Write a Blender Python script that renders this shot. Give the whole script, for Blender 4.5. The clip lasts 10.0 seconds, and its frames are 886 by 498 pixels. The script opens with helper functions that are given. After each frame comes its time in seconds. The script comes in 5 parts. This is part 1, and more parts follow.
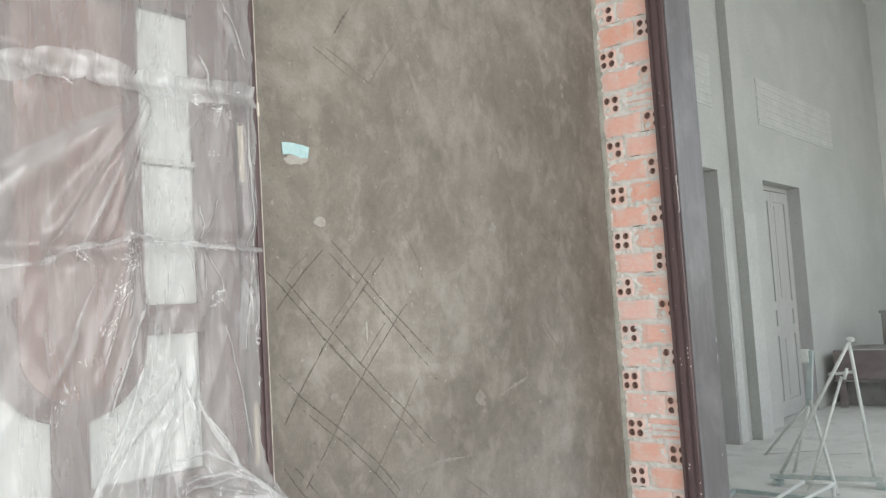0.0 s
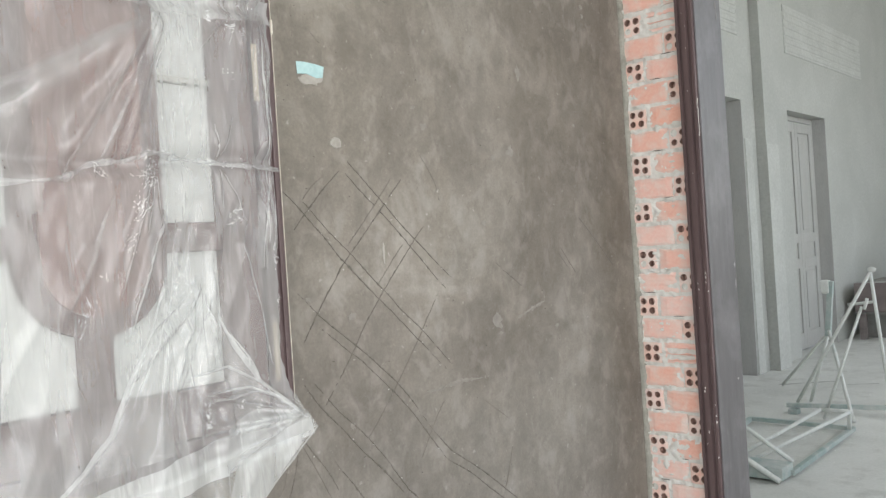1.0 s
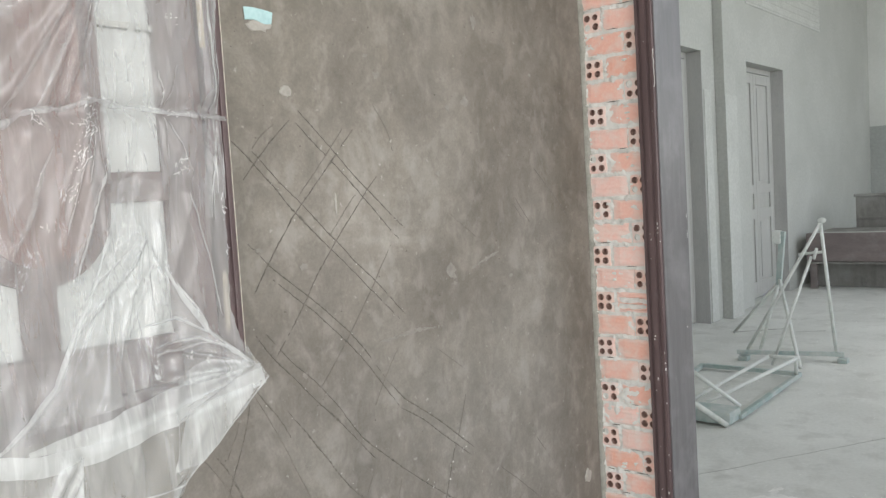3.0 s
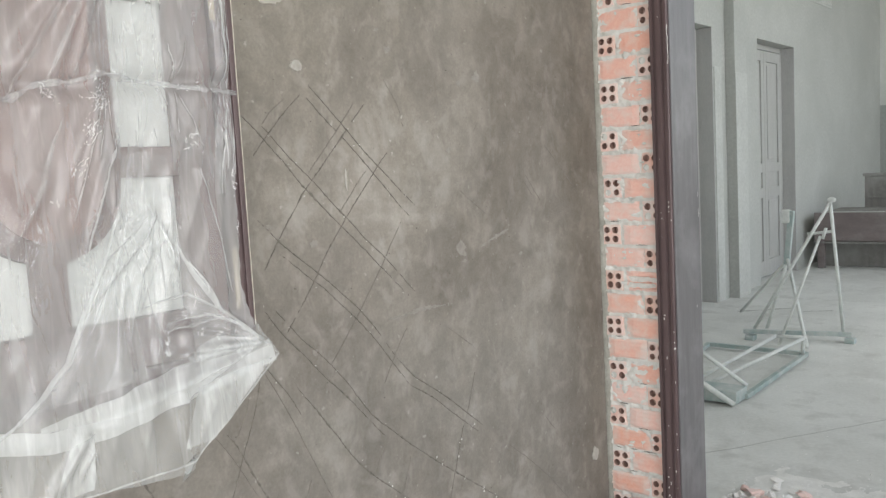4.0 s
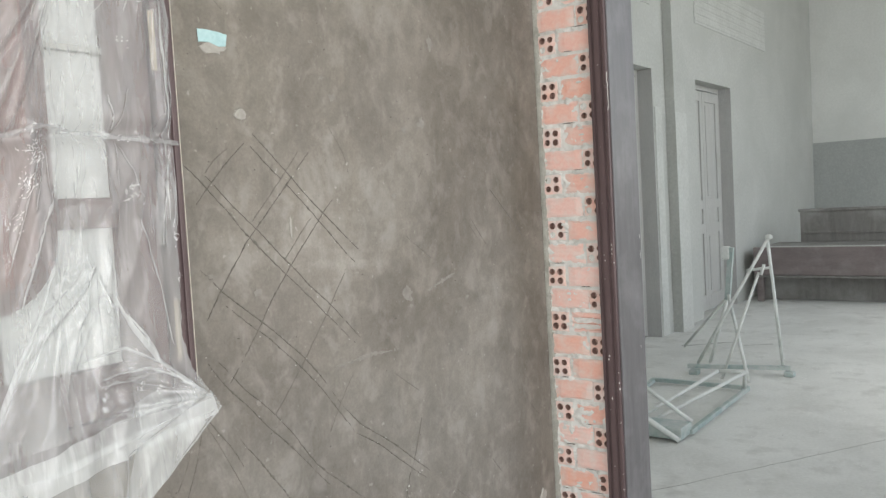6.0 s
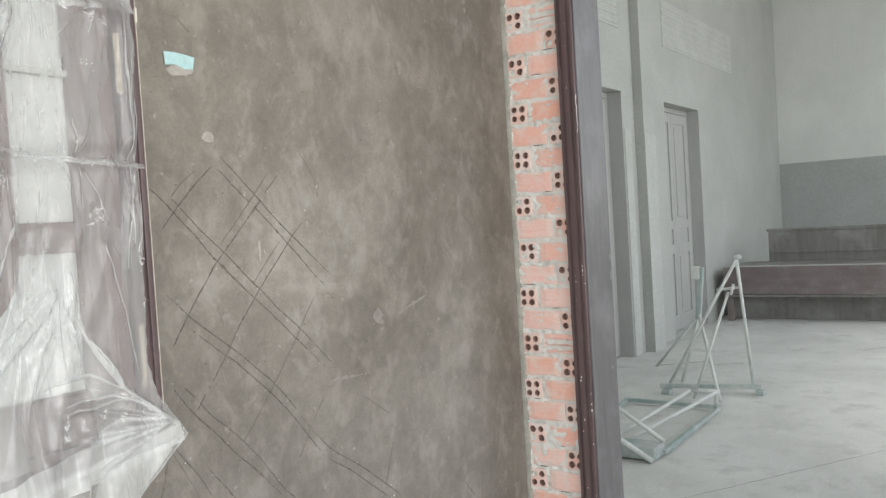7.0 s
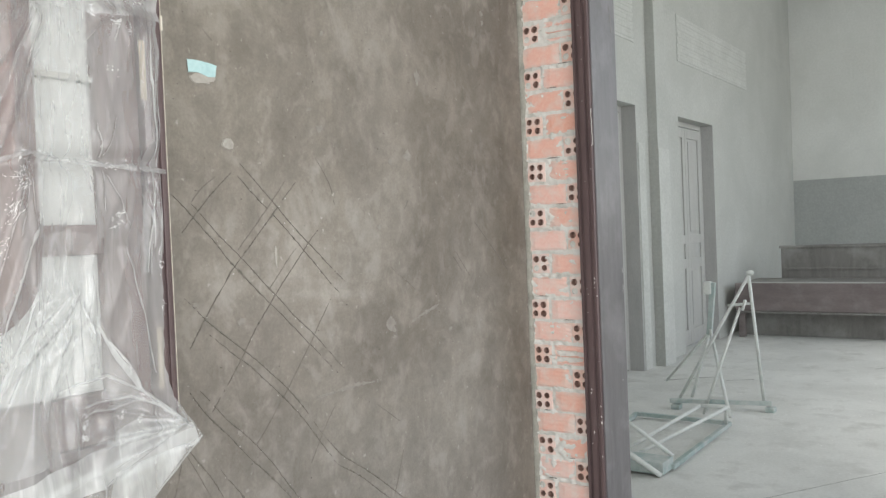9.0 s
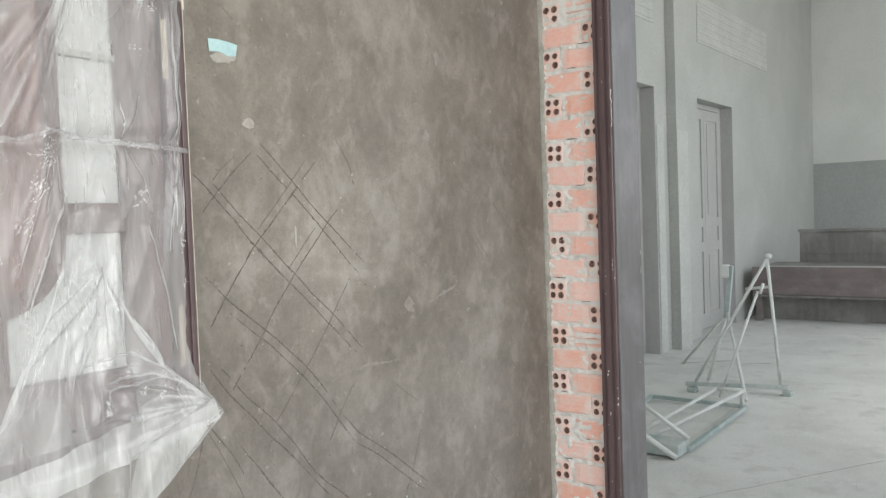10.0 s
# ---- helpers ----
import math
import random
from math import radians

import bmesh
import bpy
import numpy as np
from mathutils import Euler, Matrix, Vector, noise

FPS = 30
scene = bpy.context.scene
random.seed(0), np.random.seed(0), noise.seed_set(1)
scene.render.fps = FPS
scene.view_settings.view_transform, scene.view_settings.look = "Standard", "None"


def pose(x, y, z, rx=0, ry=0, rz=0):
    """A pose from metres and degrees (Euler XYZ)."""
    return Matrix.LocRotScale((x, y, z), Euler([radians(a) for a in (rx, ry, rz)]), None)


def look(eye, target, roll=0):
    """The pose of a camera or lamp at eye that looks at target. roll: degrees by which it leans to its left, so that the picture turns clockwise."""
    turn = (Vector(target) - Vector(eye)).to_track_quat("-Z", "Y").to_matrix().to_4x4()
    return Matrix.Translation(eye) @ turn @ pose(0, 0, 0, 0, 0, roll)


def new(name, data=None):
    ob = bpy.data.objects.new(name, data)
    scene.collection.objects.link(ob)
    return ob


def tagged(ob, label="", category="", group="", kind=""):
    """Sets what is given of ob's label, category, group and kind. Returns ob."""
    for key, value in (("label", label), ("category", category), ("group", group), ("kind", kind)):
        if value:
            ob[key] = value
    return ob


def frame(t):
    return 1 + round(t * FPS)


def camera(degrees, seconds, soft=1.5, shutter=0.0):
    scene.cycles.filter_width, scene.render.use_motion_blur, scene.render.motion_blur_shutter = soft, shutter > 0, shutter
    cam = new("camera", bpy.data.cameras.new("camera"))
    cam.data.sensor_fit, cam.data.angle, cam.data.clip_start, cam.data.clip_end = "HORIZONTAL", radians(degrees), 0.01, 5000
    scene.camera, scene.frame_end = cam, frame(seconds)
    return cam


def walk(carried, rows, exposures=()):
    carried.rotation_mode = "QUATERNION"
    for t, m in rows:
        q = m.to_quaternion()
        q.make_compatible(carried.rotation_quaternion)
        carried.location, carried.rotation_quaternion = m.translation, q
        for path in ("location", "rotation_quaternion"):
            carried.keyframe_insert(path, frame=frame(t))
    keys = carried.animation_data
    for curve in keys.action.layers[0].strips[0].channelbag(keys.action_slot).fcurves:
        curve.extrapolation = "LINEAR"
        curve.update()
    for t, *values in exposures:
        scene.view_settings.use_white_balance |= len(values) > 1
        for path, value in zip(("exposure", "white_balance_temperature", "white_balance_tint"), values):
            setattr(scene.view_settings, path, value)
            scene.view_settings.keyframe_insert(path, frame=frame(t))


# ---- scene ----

cam = camera(57.0, 10.0, soft=1.4)
# seconds, x, y, z, yaw, pitch, roll; the inner corner of the plastered wall and the brick jamb is x = y = 0
ROWS = [
    (0, -3.033, -1.690, 1.525, -49.09, 4.11, 3.49),
    (0.5, -3.012, -1.689, 1.484, -48.89, 1.49, 3.42),
    (1, -3.028, -1.692, 1.478, -47.73, -0.17, 3.70),
    (1.5, -3.032, -1.697, 1.496, -47.74, -0.94, 3.71),
    (2, -3.014, -1.706, 1.486, -49.00, -1.85, 3.57),
    (2.5, -3.012, -1.720, 1.483, -49.84, -2.92, 3.64),
    (2.7, -3.011, -1.719, 1.479, -50.08, -3.34, 3.59),
    (3.8, -3.005, -1.700, 1.481, -50.29, -5.06, 3.19),
    (4, -3.006, -1.692, 1.481, -49.94, -5.48, 3.15),
    (4.5, -3.029, -1.691, 1.458, -48.97, -6.60, 2.97),
    (5, -3.035, -1.698, 1.460, -49.78, -6.25, 2.75),
    (5.5, -3.018, -1.707, 1.492, -51.89, -4.56, 2.82),
    (6, -3.002, -1.705, 1.519, -53.52, -3.33, 3.23),
    (6.2, -2.998, -1.700, 1.517, -54.08, -2.90, 3.49),
    (7.3, -2.991, -1.711, 1.522, -55.57, -1.82, 3.35),
    (7.5, -2.995, -1.710, 1.522, -55.53, -1.76, 3.23),
    (8, -3.002, -1.707, 1.528, -55.12, -1.50, 3.06),
    (8.5, -3.008, -1.711, 1.528, -55.00, -1.21, 2.79),
    (9, -3.015, -1.713, 1.521, -54.60, -1.19, 2.38),
    (9.5, -3.016, -1.712, 1.525, -53.93, -1.61, 2.11),
    (10, -3.024, -1.707, 1.517, -53.52, -2.41, 2.08),
]
walk(cam, [(t, pose(x, y, z, 90 + pitch, roll, yaw)) for t, x, y, z, yaw, pitch, roll in ROWS])

# ---------------------------------------------------------------- light
scene.view_settings.exposure = 0.0
world = bpy.data.worlds.new("sky")
scene.world = world
world.use_nodes = True
sky = world.node_tree.nodes.new("ShaderNodeTexSky")
sky.sky_type, sky.sun_disc = "NISHITA", False
sky.sun_elevation, sky.sun_rotation = radians(50), radians(200)
backdrop = world.node_tree.nodes["Background"]
backdrop.inputs["Strength"].default_value = 0.12
world.node_tree.links.new(sky.outputs["Color"], backdrop.inputs["Color"])


def lamp(name, kind, strength, m, colour=(1, 1, 1), size=(1, 1)):
    data = bpy.data.lights.new(name, kind)
    data.energy, data.color = strength, colour
    if kind == "AREA":
        data.shape, data.size, data.size_y = "RECTANGLE", size[0], size[1]
    else:
        data.angle = radians(12)
    ob = new(name, data)
    ob.matrix_world = m
    return ob


lamp("sun", "SUN", 1.2, look((-6, -14, 16), (0, 0, 0)), (1, 0.96, 0.9))
# daylight in an assumed wide opening behind the camera; the side and hall lamps are added fill in unseen openings
lamp("front_daylight", "AREA", 236, look((-3.3, -5.95, 1.95), (-2.4, 0, 1.3)), (1.0, 0.985, 0.965), (5.8, 3.0))
lamp("side_daylight", "AREA", 182, look((-7.1, -2.6, 1.9), (0, -1.0, 1.2)), (1.0, 0.985, 0.965), (3.6, 2.8))
lamp("hall_daylight", "AREA", 238, look((5.7, -4.35, 2.9), (7.0, 1.5, 3.5)), (0.97, 1, 1.0), (9.6, 3.6))


# ---------------------------------------------------------------- materials
def material(name):
    m = bpy.data.materials.new(name)
    m.use_nodes = True
    return m, m.node_tree.nodes, m.node_tree.links, m.node_tree.nodes["Principled BSDF"]


def noisy(nodes, links, scale, detail=6, rough=0.6, stretch=(1, 1, 1), distort=0.0, turn=0.0):
    co = nodes.new("ShaderNodeTexCoord")
    mp = nodes.new("ShaderNodeMapping")
    mp.inputs["Scale"].default_value = stretch
    mp.inputs["Rotation"].default_value = (0, radians(turn), 0)
    links.new(co.outputs["Object"], mp.inputs["Vector"])
    n = nodes.new("ShaderNodeTexNoise")
    n.inputs["Scale"].default_value, n.inputs["Detail"].default_value = scale, detail
    n.inputs["Roughness"].default_value, n.inputs["Distortion"].default_value = rough, distort
    links.new(mp.outputs["Vector"], n.inputs["Vector"])
    return n.outputs["Fac"]


def ramp(nodes, links, fac, stops):
    r = nodes.new("ShaderNodeValToRGB")
    while len(r.color_ramp.elements) < len(stops):
        r.color_ramp.elements.new(0.5)
    for e, (p, c) in zip(r.color_ramp.elements, stops):
        e.position = p
        e.color = (*c, 1) if len(c) == 3 else c
    links.new(fac, r.inputs["Fac"])
    return r.outputs["Color"]


def grey(v):
    return (v, v, v)


def mixed(nodes, links, fac, a, b, how="MIX"):
    x = nodes.new("ShaderNodeMix")
    x.data_type, x.blend_type = "RGBA", how
    for slot, v in ((0, fac), (6, a), (7, b)):
        if isinstance(v, (int, float)):
            x.inputs[slot].default_value = v
        elif isinstance(v, tuple):
            x.inputs[slot].default_value = (*v, 1)
        else:
            links.new(v, x.inputs[slot])
    return x.outputs[2]


def bumped(nodes, links, bsdf, height, strength=0.4, distance=0.004):
    b = nodes.new("ShaderNodeBump")
    b.inputs["Strength"].default_value, b.inputs["Distance"].default_value = strength, distance
    links.new(height, b.inputs["Height"])
    links.new(b.outputs["Normal"], bsdf.inputs["Normal"])


def surface(name, dark, light, scale, rough, grain=60, bump=0.3, depth=0.003, stretch=(1, 1, 1), dust=None, dust_scale=2.0, dust_at=(0.5, 0.7), island=0.0):
    """Two tones in patches, a fine grain, and dust or stains at a larger scale."""
    m, nodes, links, bsdf = material(name)
    big = noisy(nodes, links, scale, 5, 0.6, stretch, 0.4)
    fine = noisy(nodes, links, grain, 4, 0.7, stretch)
    col = ramp(nodes, links, big, [(0.3, dark), (0.7, light)])
    col = mixed(nodes, links, 0.35, col, ramp(nodes, links, fine, [(0.3, grey(0.35)), (0.7, grey(0.65))]), "OVERLAY")
    if dust:
        spots = ramp(nodes, links, noisy(nodes, links, dust_scale, 7, 0.65), [(dust_at[0], grey(0)), (dust_at[1], grey(1))])
        col = mixed(nodes, links, spots, col, dust)
    if island:
        info = nodes.new("ShaderNodeObjectInfo")
        col = mixed(nodes, links, island, col, ramp(nodes, links, info.outputs["Random"], [(0, grey(0.25)), (1, grey(0.75))]), "OVERLAY")
    links.new(col, bsdf.inputs["Base Color"])
    bsdf.inputs["Roughness"].default_value = rough
    bumped(nodes, links, bsdf, fine, bump, depth)
    return m


def plaster_material():
    """Half-dry cement render: trowel clouds, pale lime spots, dark grain."""
    m, nodes, links, bsdf = material("cement_render")
    cloud = noisy(nodes, links, 1.7, 9, 0.64, (1, 1, 1), 0.9)
    sweep = noisy(nodes, links, 6.5, 6, 0.62, (1.15, 1, 0.9), 1.0, 25)
    fine = noisy(nodes, links, 110, 5, 0.75)
    col = ramp(nodes, links, cloud, [(0.32, (0.165, 0.147, 0.127)), (0.5, (0.215, 0.195, 0.170)), (0.68, (0.285, 0.262, 0.234))])
    col = mixed(nodes, links, 0.5, col, ramp(nodes, links, sweep, [(0.3, grey(0.36)), (0.5, grey(0.49)), (0.7, grey(0.64))]), "OVERLAY")
    col = mixed(nodes, links, 0.5, col, ramp(nodes, links, fine, [(0.25, grey(0.35)), (0.75, grey(0.65))]), "OVERLAY")
    spot = ramp(nodes, links, noisy(nodes, links, 7.0, 5, 0.6, (1.2, 1, 0.85), 0.4), [(0.54, grey(0)), (0.66, grey(0.42))])
    col = mixed(nodes, links, spot, col, (0.35, 0.325, 0.295))
    drag = ramp(nodes, links, noisy(nodes, links, 7.0, 5, 0.6, (3.0, 1, 0.5), 0.3, 38), [(0.58, grey(0)), (0.72, grey(0.22))])
    col = mixed(nodes, links, drag, col, (0.33, 0.305, 0.275))
    damp = ramp(nodes, links, noisy(nodes, links, 4.2, 6, 0.6, (1, 1, 0.8), 0.8, 60), [(0.54, grey(0)), (0.68, grey(0.42))])
    col = mixed(nodes, links, damp, col, (0.135, 0.120, 0.102))
    fleck = ramp(nodes, links, noisy(nodes, links, 42.0, 3, 0.5), [(0.665, grey(0)), (0.74, grey(0.7))])
    col = mixed(nodes, links, fleck, col, (0.38, 0.36, 0.33))
    pit = ramp(nodes, links, noisy(nodes, links, 55.0, 2, 0.4, (1, 1, 1.7)), [(0.735, grey(0)), (0.77, grey(0.8))])
    col = mixed(nodes, links, pit, col, (0.07, 0.062, 0.055))
    sand = noisy(nodes, links, 34, 4, 0.7, (1, 1, 1), 0.3)
    col = mixed(nodes, links, 0.35, col, ramp(nodes, links, sand, [(0.30, grey(0.40)), (0.70, grey(0.60))]), "OVERLAY")
    # licks of the trowel: small crisp-edged pale and dark patches
    lick = ramp(nodes, links, noisy(nodes, links, 10.0, 4, 0.6, (1.1, 1, 0.9), 0.4, 35), [(0.54, grey(0)), (0.65, grey(0.36))])
    col = mixed(nodes, links, lick, col, (0.335, 0.312, 0.284))
    smudge = ramp(nodes, links, noisy(nodes, links, 7.0, 4, 0.6, (1.1, 1, 0.8), 0.4, -40), [(0.54, grey(0)), (0.67, grey(0.28))])
    col = mixed(nodes, links, smudge, col, (0.150, 0.137, 0.120))

    def patch(x, z, wide, high, tone, most):
        """One cloud of the wall whose tone is multiplied paler or darker, with a ragged rim."""
        nonlocal col
        co = nodes.new("ShaderNodeTexCoord")
        mp = nodes.new("ShaderNodeMapping")
        mp.vector_type = "TEXTURE"
        mp.inputs["Location"].default_value, mp.inputs["Scale"].default_value = (x, 0, z), (wide, 1, high)
        links.new(co.outputs["Object"], mp.inputs["Vector"])
        far = nodes.new("ShaderNodeVectorMath")
        far.operation = "LENGTH"
        links.new(mp.outputs["Vector"], far.inputs[0])
        rag = nodes.new("ShaderNodeMath")
        rag.operation = "MULTIPLY_ADD"
        links.new(noisy(nodes, links, 3.2, 6, 0.62, (1, 1, 0.8), 0.8), rag.inputs[0])
        rag.inputs[1].default_value = 1.5
        links.new(far.outputs["Value"], rag.inputs[2])
        fade = nodes.new("ShaderNodeMapRange")
        fade.inputs["From Min"].default_value, fade.inputs["From Max"].default_value = 0.9, 1.9
        fade.inputs["To Min"].default_value, fade.inputs["To Max"].default_value = most, 0.0
        links.new(rag.outputs[0], fade.inputs["Value"])
        col = mixed(nodes, links, fade.outputs["Result"], col, mixed(nodes, links, 1.0, col, tone, "MULTIPLY"))

    patch(-1.30, 1.42, 0.42, 0.36, (1.30, 1.31, 1.33), 1.0)
    patch(-1.55, 2.00, 0.50, 0.60, (1.08, 1.08, 1.06), 1.0)
    patch(-0.55, 1.95, 0.60, 0.75, (0.84, 0.82, 0.79), 1.0)
    patch(-0.80, 1.20, 0.45, 0.35, (0.88, 0.875, 0.865), 1.0)
    # shade of the inner corner, multiplied into the wall's tone
    patch(-0.15, 1.20, 0.20, 1.60, (0.90, 0.89, 0.86), 1.0)
    patch(-1.50, 0.75, 0.75, 0.42, (0.91, 0.925, 0.94), 1.0)
    patch(-0.55, 0.55, 0.60, 0.50, (0.98, 0.99, 1.0), 1.0)
    links.new(col, bsdf.inputs["Base Color"])
    bsdf.inputs["Roughness"].default_value = 0.9
    h = mixed(nodes, links, 0.5, fine, sweep)
    bumped(nodes, links, bsdf, h, 0.5, 0.006)
    return m


def brick_material(name, wash, spread):
    """Fired clay; mortar has smeared over the edges and in patches across the face."""
    m, nodes, links, bsdf = material(name)
    info = nodes.new("ShaderNodeObjectInfo")
    tone = ramp(nodes, links, info.outputs["Random"], [(0, (0.78, 0.41, 0.31)), (0.5, (0.81, 0.48, 0.40)), (1, (0.83, 0.55, 0.49))])
    fine = noisy(nodes, links, 90, 5, 0.7)
    col = mixed(nodes, links, 0.4, tone, ramp(nodes, links, fine, [(0.3, grey(0.36)), (0.7, grey(0.64))]), "OVERLAY")
    geo = nodes.new("ShaderNodeNewGeometry")
    n = nodes.new("ShaderNodeTexNoise")
    n.inputs["Scale"].default_value, n.inputs["Detail"].default_value, n.inputs["Roughness"].default_value = 20, 5, 0.55
    links.new(geo.outputs["Position"], n.inputs["Vector"])
    co = nodes.new("ShaderNodeTexCoord")
    xyz = nodes.new("ShaderNodeSeparateXYZ")
    links.new(co.outputs["Object"], xyz.inputs[0])

    def math_node(op, a, b):
        q = nodes.new("ShaderNodeMath")
        q.operation = op
        for k, v in enumerate((a, b)):
            if isinstance(v, (int, float)):
                q.inputs[k].default_value = v
            elif v is not None:
                links.new(v, q.inputs[k])
        return q.outputs[0]

    along = math_node("MULTIPLY", math_node("ABSOLUTE", xyz.outputs["Y"], None), 1 / 0.086)
    up = math_node("MULTIPLY", math_node("ABSOLUTE", xyz.outputs["Z"], None), 1 / 0.040)
    rim = math_node("POWER", math_node("MAXIMUM", along, up), 3.0)
    patch = math_node("ADD", math_node("MULTIPLY", rim, spread), n.outputs["Fac"])
    smear = ramp(nodes, links, patch, [(0.50 - wash, grey(0.04)), (0.96 - wash, grey(0.80))])
    col = mixed(nodes, links, smear, col, (0.72, 0.695, 0.655))
    links.new(col, bsdf.inputs["Base Color"])
    bsdf.inputs["Roughness"].default_value = 0.85
    h = mixed(nodes, links, 0.5, fine, smear)
    bumped(nodes, links, bsdf, h, 0.5, 0.003)
    return m


def film_material(name, veil, gloss=0.16, milky=(0.80, 0.825, 0.825), rough=0.15, crisp=0.22):
    """Thin clear polythene: mostly clear, milky in patches and streaks, glossy on the creases."""
    m, nodes, links, bsdf = material(name)
    nodes.remove(bsdf)
    out = nodes["Material Output"]
    clear = nodes.new("ShaderNodeBsdfTransparent")
    clear.inputs["Color"].default_value = (0.98, 0.98, 0.98, 1)
    body = nodes.new("ShaderNodeBsdfDiffuse")
    body.inputs["Color"].default_value = (*milky, 1)
    thru = nodes.new("ShaderNodeBsdfTranslucent")
    thru.inputs["Color"].default_value = (*milky, 1)
    veil_mix = nodes.new("ShaderNodeMixShader")
    veil_mix.inputs[0].default_value = 0.35
    links.new(body.outputs[0], veil_mix.inputs[1])
    links.new(thru.outputs[0], veil_mix.inputs[2])
    streak = noisy(nodes, links, 4.5, 5, 0.55, (3.2, 1, 0.55), 0.6, -22)
    amount = ramp(nodes, links, streak, [(0.3, grey(veil[0])), (0.72, grey(veil[1]))])
    base = nodes.new("ShaderNodeMixShader")
    links.new(clear.outputs[0], base.inputs[1])
    links.new(veil_mix.outputs[0], base.inputs[2])
    shine = nodes.new("ShaderNodeBsdfGlossy")
    shine.inputs["Roughness"].default_value = rough
    # fine whitened streaks, and small long facets that gather in some places and leave others smooth
    fine = ramp(nodes, links, noisy(nodes, links, 13.0, 4, 0.6, (2.8, 1, 0.42), 0.9, -30), [(0.50, grey(0)), (0.72, grey(crisp))])
    amount = mixed(nodes, links, 1.0, amount, fine, "ADD")
    links.new(amount, base.inputs[0])
    where = ramp(nodes, links, noisy(nodes, links, 5.0, 3, 0.5, (1.6, 1, 0.7), 0.0, -22), [(0.46, grey(0.06)), (0.66, grey(1.0))])
    facets = noisy(nodes, links, 26.0, 3, 0.55, (2.0, 1, 0.55), 0.6, -26)
    crumple = mixed(nodes, links, 1.0, facets, where, "MULTIPLY")
    b = nodes.new("ShaderNodeBump")
    b.inputs["Strength"].default_value, b.inputs["Distance"].default_value = 0.8, 0.010
    links.new(crumple, b.inputs["Height"])
    links.new(b.outputs["Normal"], shine.inputs["Normal"])
    lw = nodes.new("ShaderNodeLayerWeight")
    lw.inputs["Blend"].default_value = gloss
    links.new(b.outputs["Normal"], lw.inputs["Normal"])
    top = nodes.new("ShaderNodeMixShader")
    links.new(lw.outputs["Fresnel"], top.inputs[0])
    links.new(base.outputs[0], top.inputs[1])
    links.new(shine.outputs[0], top.inputs[2])
    links.new(top.outputs[0], out.inputs["Surface"])
    return m


def frosted_material():
    m, nodes, links, bsdf = material("white_frosted_glass")
    bsdf.inputs["Base Color"].default_value = (0.81, 0.83, 0.81, 1)
    bsdf.inputs["Roughness"].default_value = 0.35
    thru = nodes.new("ShaderNodeBsdfTranslucent")
    thru.inputs["Color"].default_value = (0.82, 0.84, 0.82, 1)
    mx = nodes.new("ShaderNodeMixShader")
    mx.inputs[0].default_value = 0.3
    links.new(bsdf.outputs[0], mx.inputs[1])
    links.new(thru.outputs[0], mx.inputs[2])
    links.new(mx.outputs[0], nodes["Material Output"].inputs["Surface"])
    return m


RENDER_COAT = plaster_material()
BRICK = brick_material("hollow_brick_clay", 0.015, 0.25)
BRICK_PALE = brick_material("mortar_veiled_brick_clay", 0.085, 0.22)
BRICK_END = brick_material("mortar_washed_brick_clay", 0.27, 0.08)
MORTAR = surface("pale_mortar", (0.62, 0.615, 0.58), (0.79, 0.78, 0.75), 14, 0.92, 120, 0.6, 0.005, dust=(0.36, 0.37, 0.33), dust_scale=8, dust_at=(0.55, 0.8))
DAMP_EDGE = surface("greenish_damp_cement", (0.25, 0.248, 0.215), (0.40, 0.395, 0.355), 14, 0.92, 110, 0.6, 0.005)
# brick clay darkened for the shade inside the holes
HOLE = surface("shaded_hole_clay", (0.30, 0.19, 0.155), (0.42, 0.28, 0.24), 20, 0.95)
BROWN = surface("dark_brown_varnish", (0.088, 0.060, 0.062), (0.128, 0.088, 0.089), 5, 0.36, 60, 0.12, 0.001, (6, 6, 0.6), dust=(0.26, 0.24, 0.24), dust_scale=6, dust_at=(0.60, 0.95))
# greyed for dust and for the light the reveal catches
BROWN_DUSTY_LIT = surface("dusty_lit_brown_varnish", (0.105, 0.098, 0.104), (0.155, 0.147, 0.153), 4, 0.34, 50, 0.12, 0.001, (5, 5, 0.5), dust=(0.30, 0.29, 0.30), dust_scale=3, dust_at=(0.5, 0.9))
WINDOW_WOOD = surface("mahogany_stained_wood", (0.115, 0.075, 0.073), (0.175, 0.119, 0.116), 5, 0.45, 60, 0.2, 0.001, (6, 6, 0.6))
PANEL_WOOD = surface("reddish_wood_panel", (0.175, 0.105, 0.095), (0.260, 0.160, 0.145), 4, 0.45, 50, 0.2, 0.001, (5, 5, 0.5))
OLD_WOOD = surface("dust_grey_brown_wood", (0.165, 0.155, 0.147), (0.235, 0.225, 0.213), 3, 0.7, 40, 0.2, 0.002, (4, 4, 0.6), dust=(0.36, 0.36, 0.34), dust_scale=2.5, dust_at=(0.45, 0.8))
# lining and door wood: paled towards grey for the hall's haze, plus dust
LINING = surface("haze_paled_dusty_dark_wood", (0.38, 0.378, 0.367), (0.43, 0.428, 0.417), 3, 0.7, 40, 0.2, 0.002, (4, 4, 0.6), dust=(0.45, 0.45, 0.43), dust_scale=2.5, dust_at=(0.45, 0.8))
DOOR_WOOD = surface("haze_paled_dusty_door_wood", (0.42, 0.418, 0.40), (0.48, 0.476, 0.455), 3, 0.7, 40, 0.2, 0.002, (4, 4, 0.6), dust=(0.42, 0.42, 0.40), dust_scale=2.5, dust_at=(0.45, 0.8))
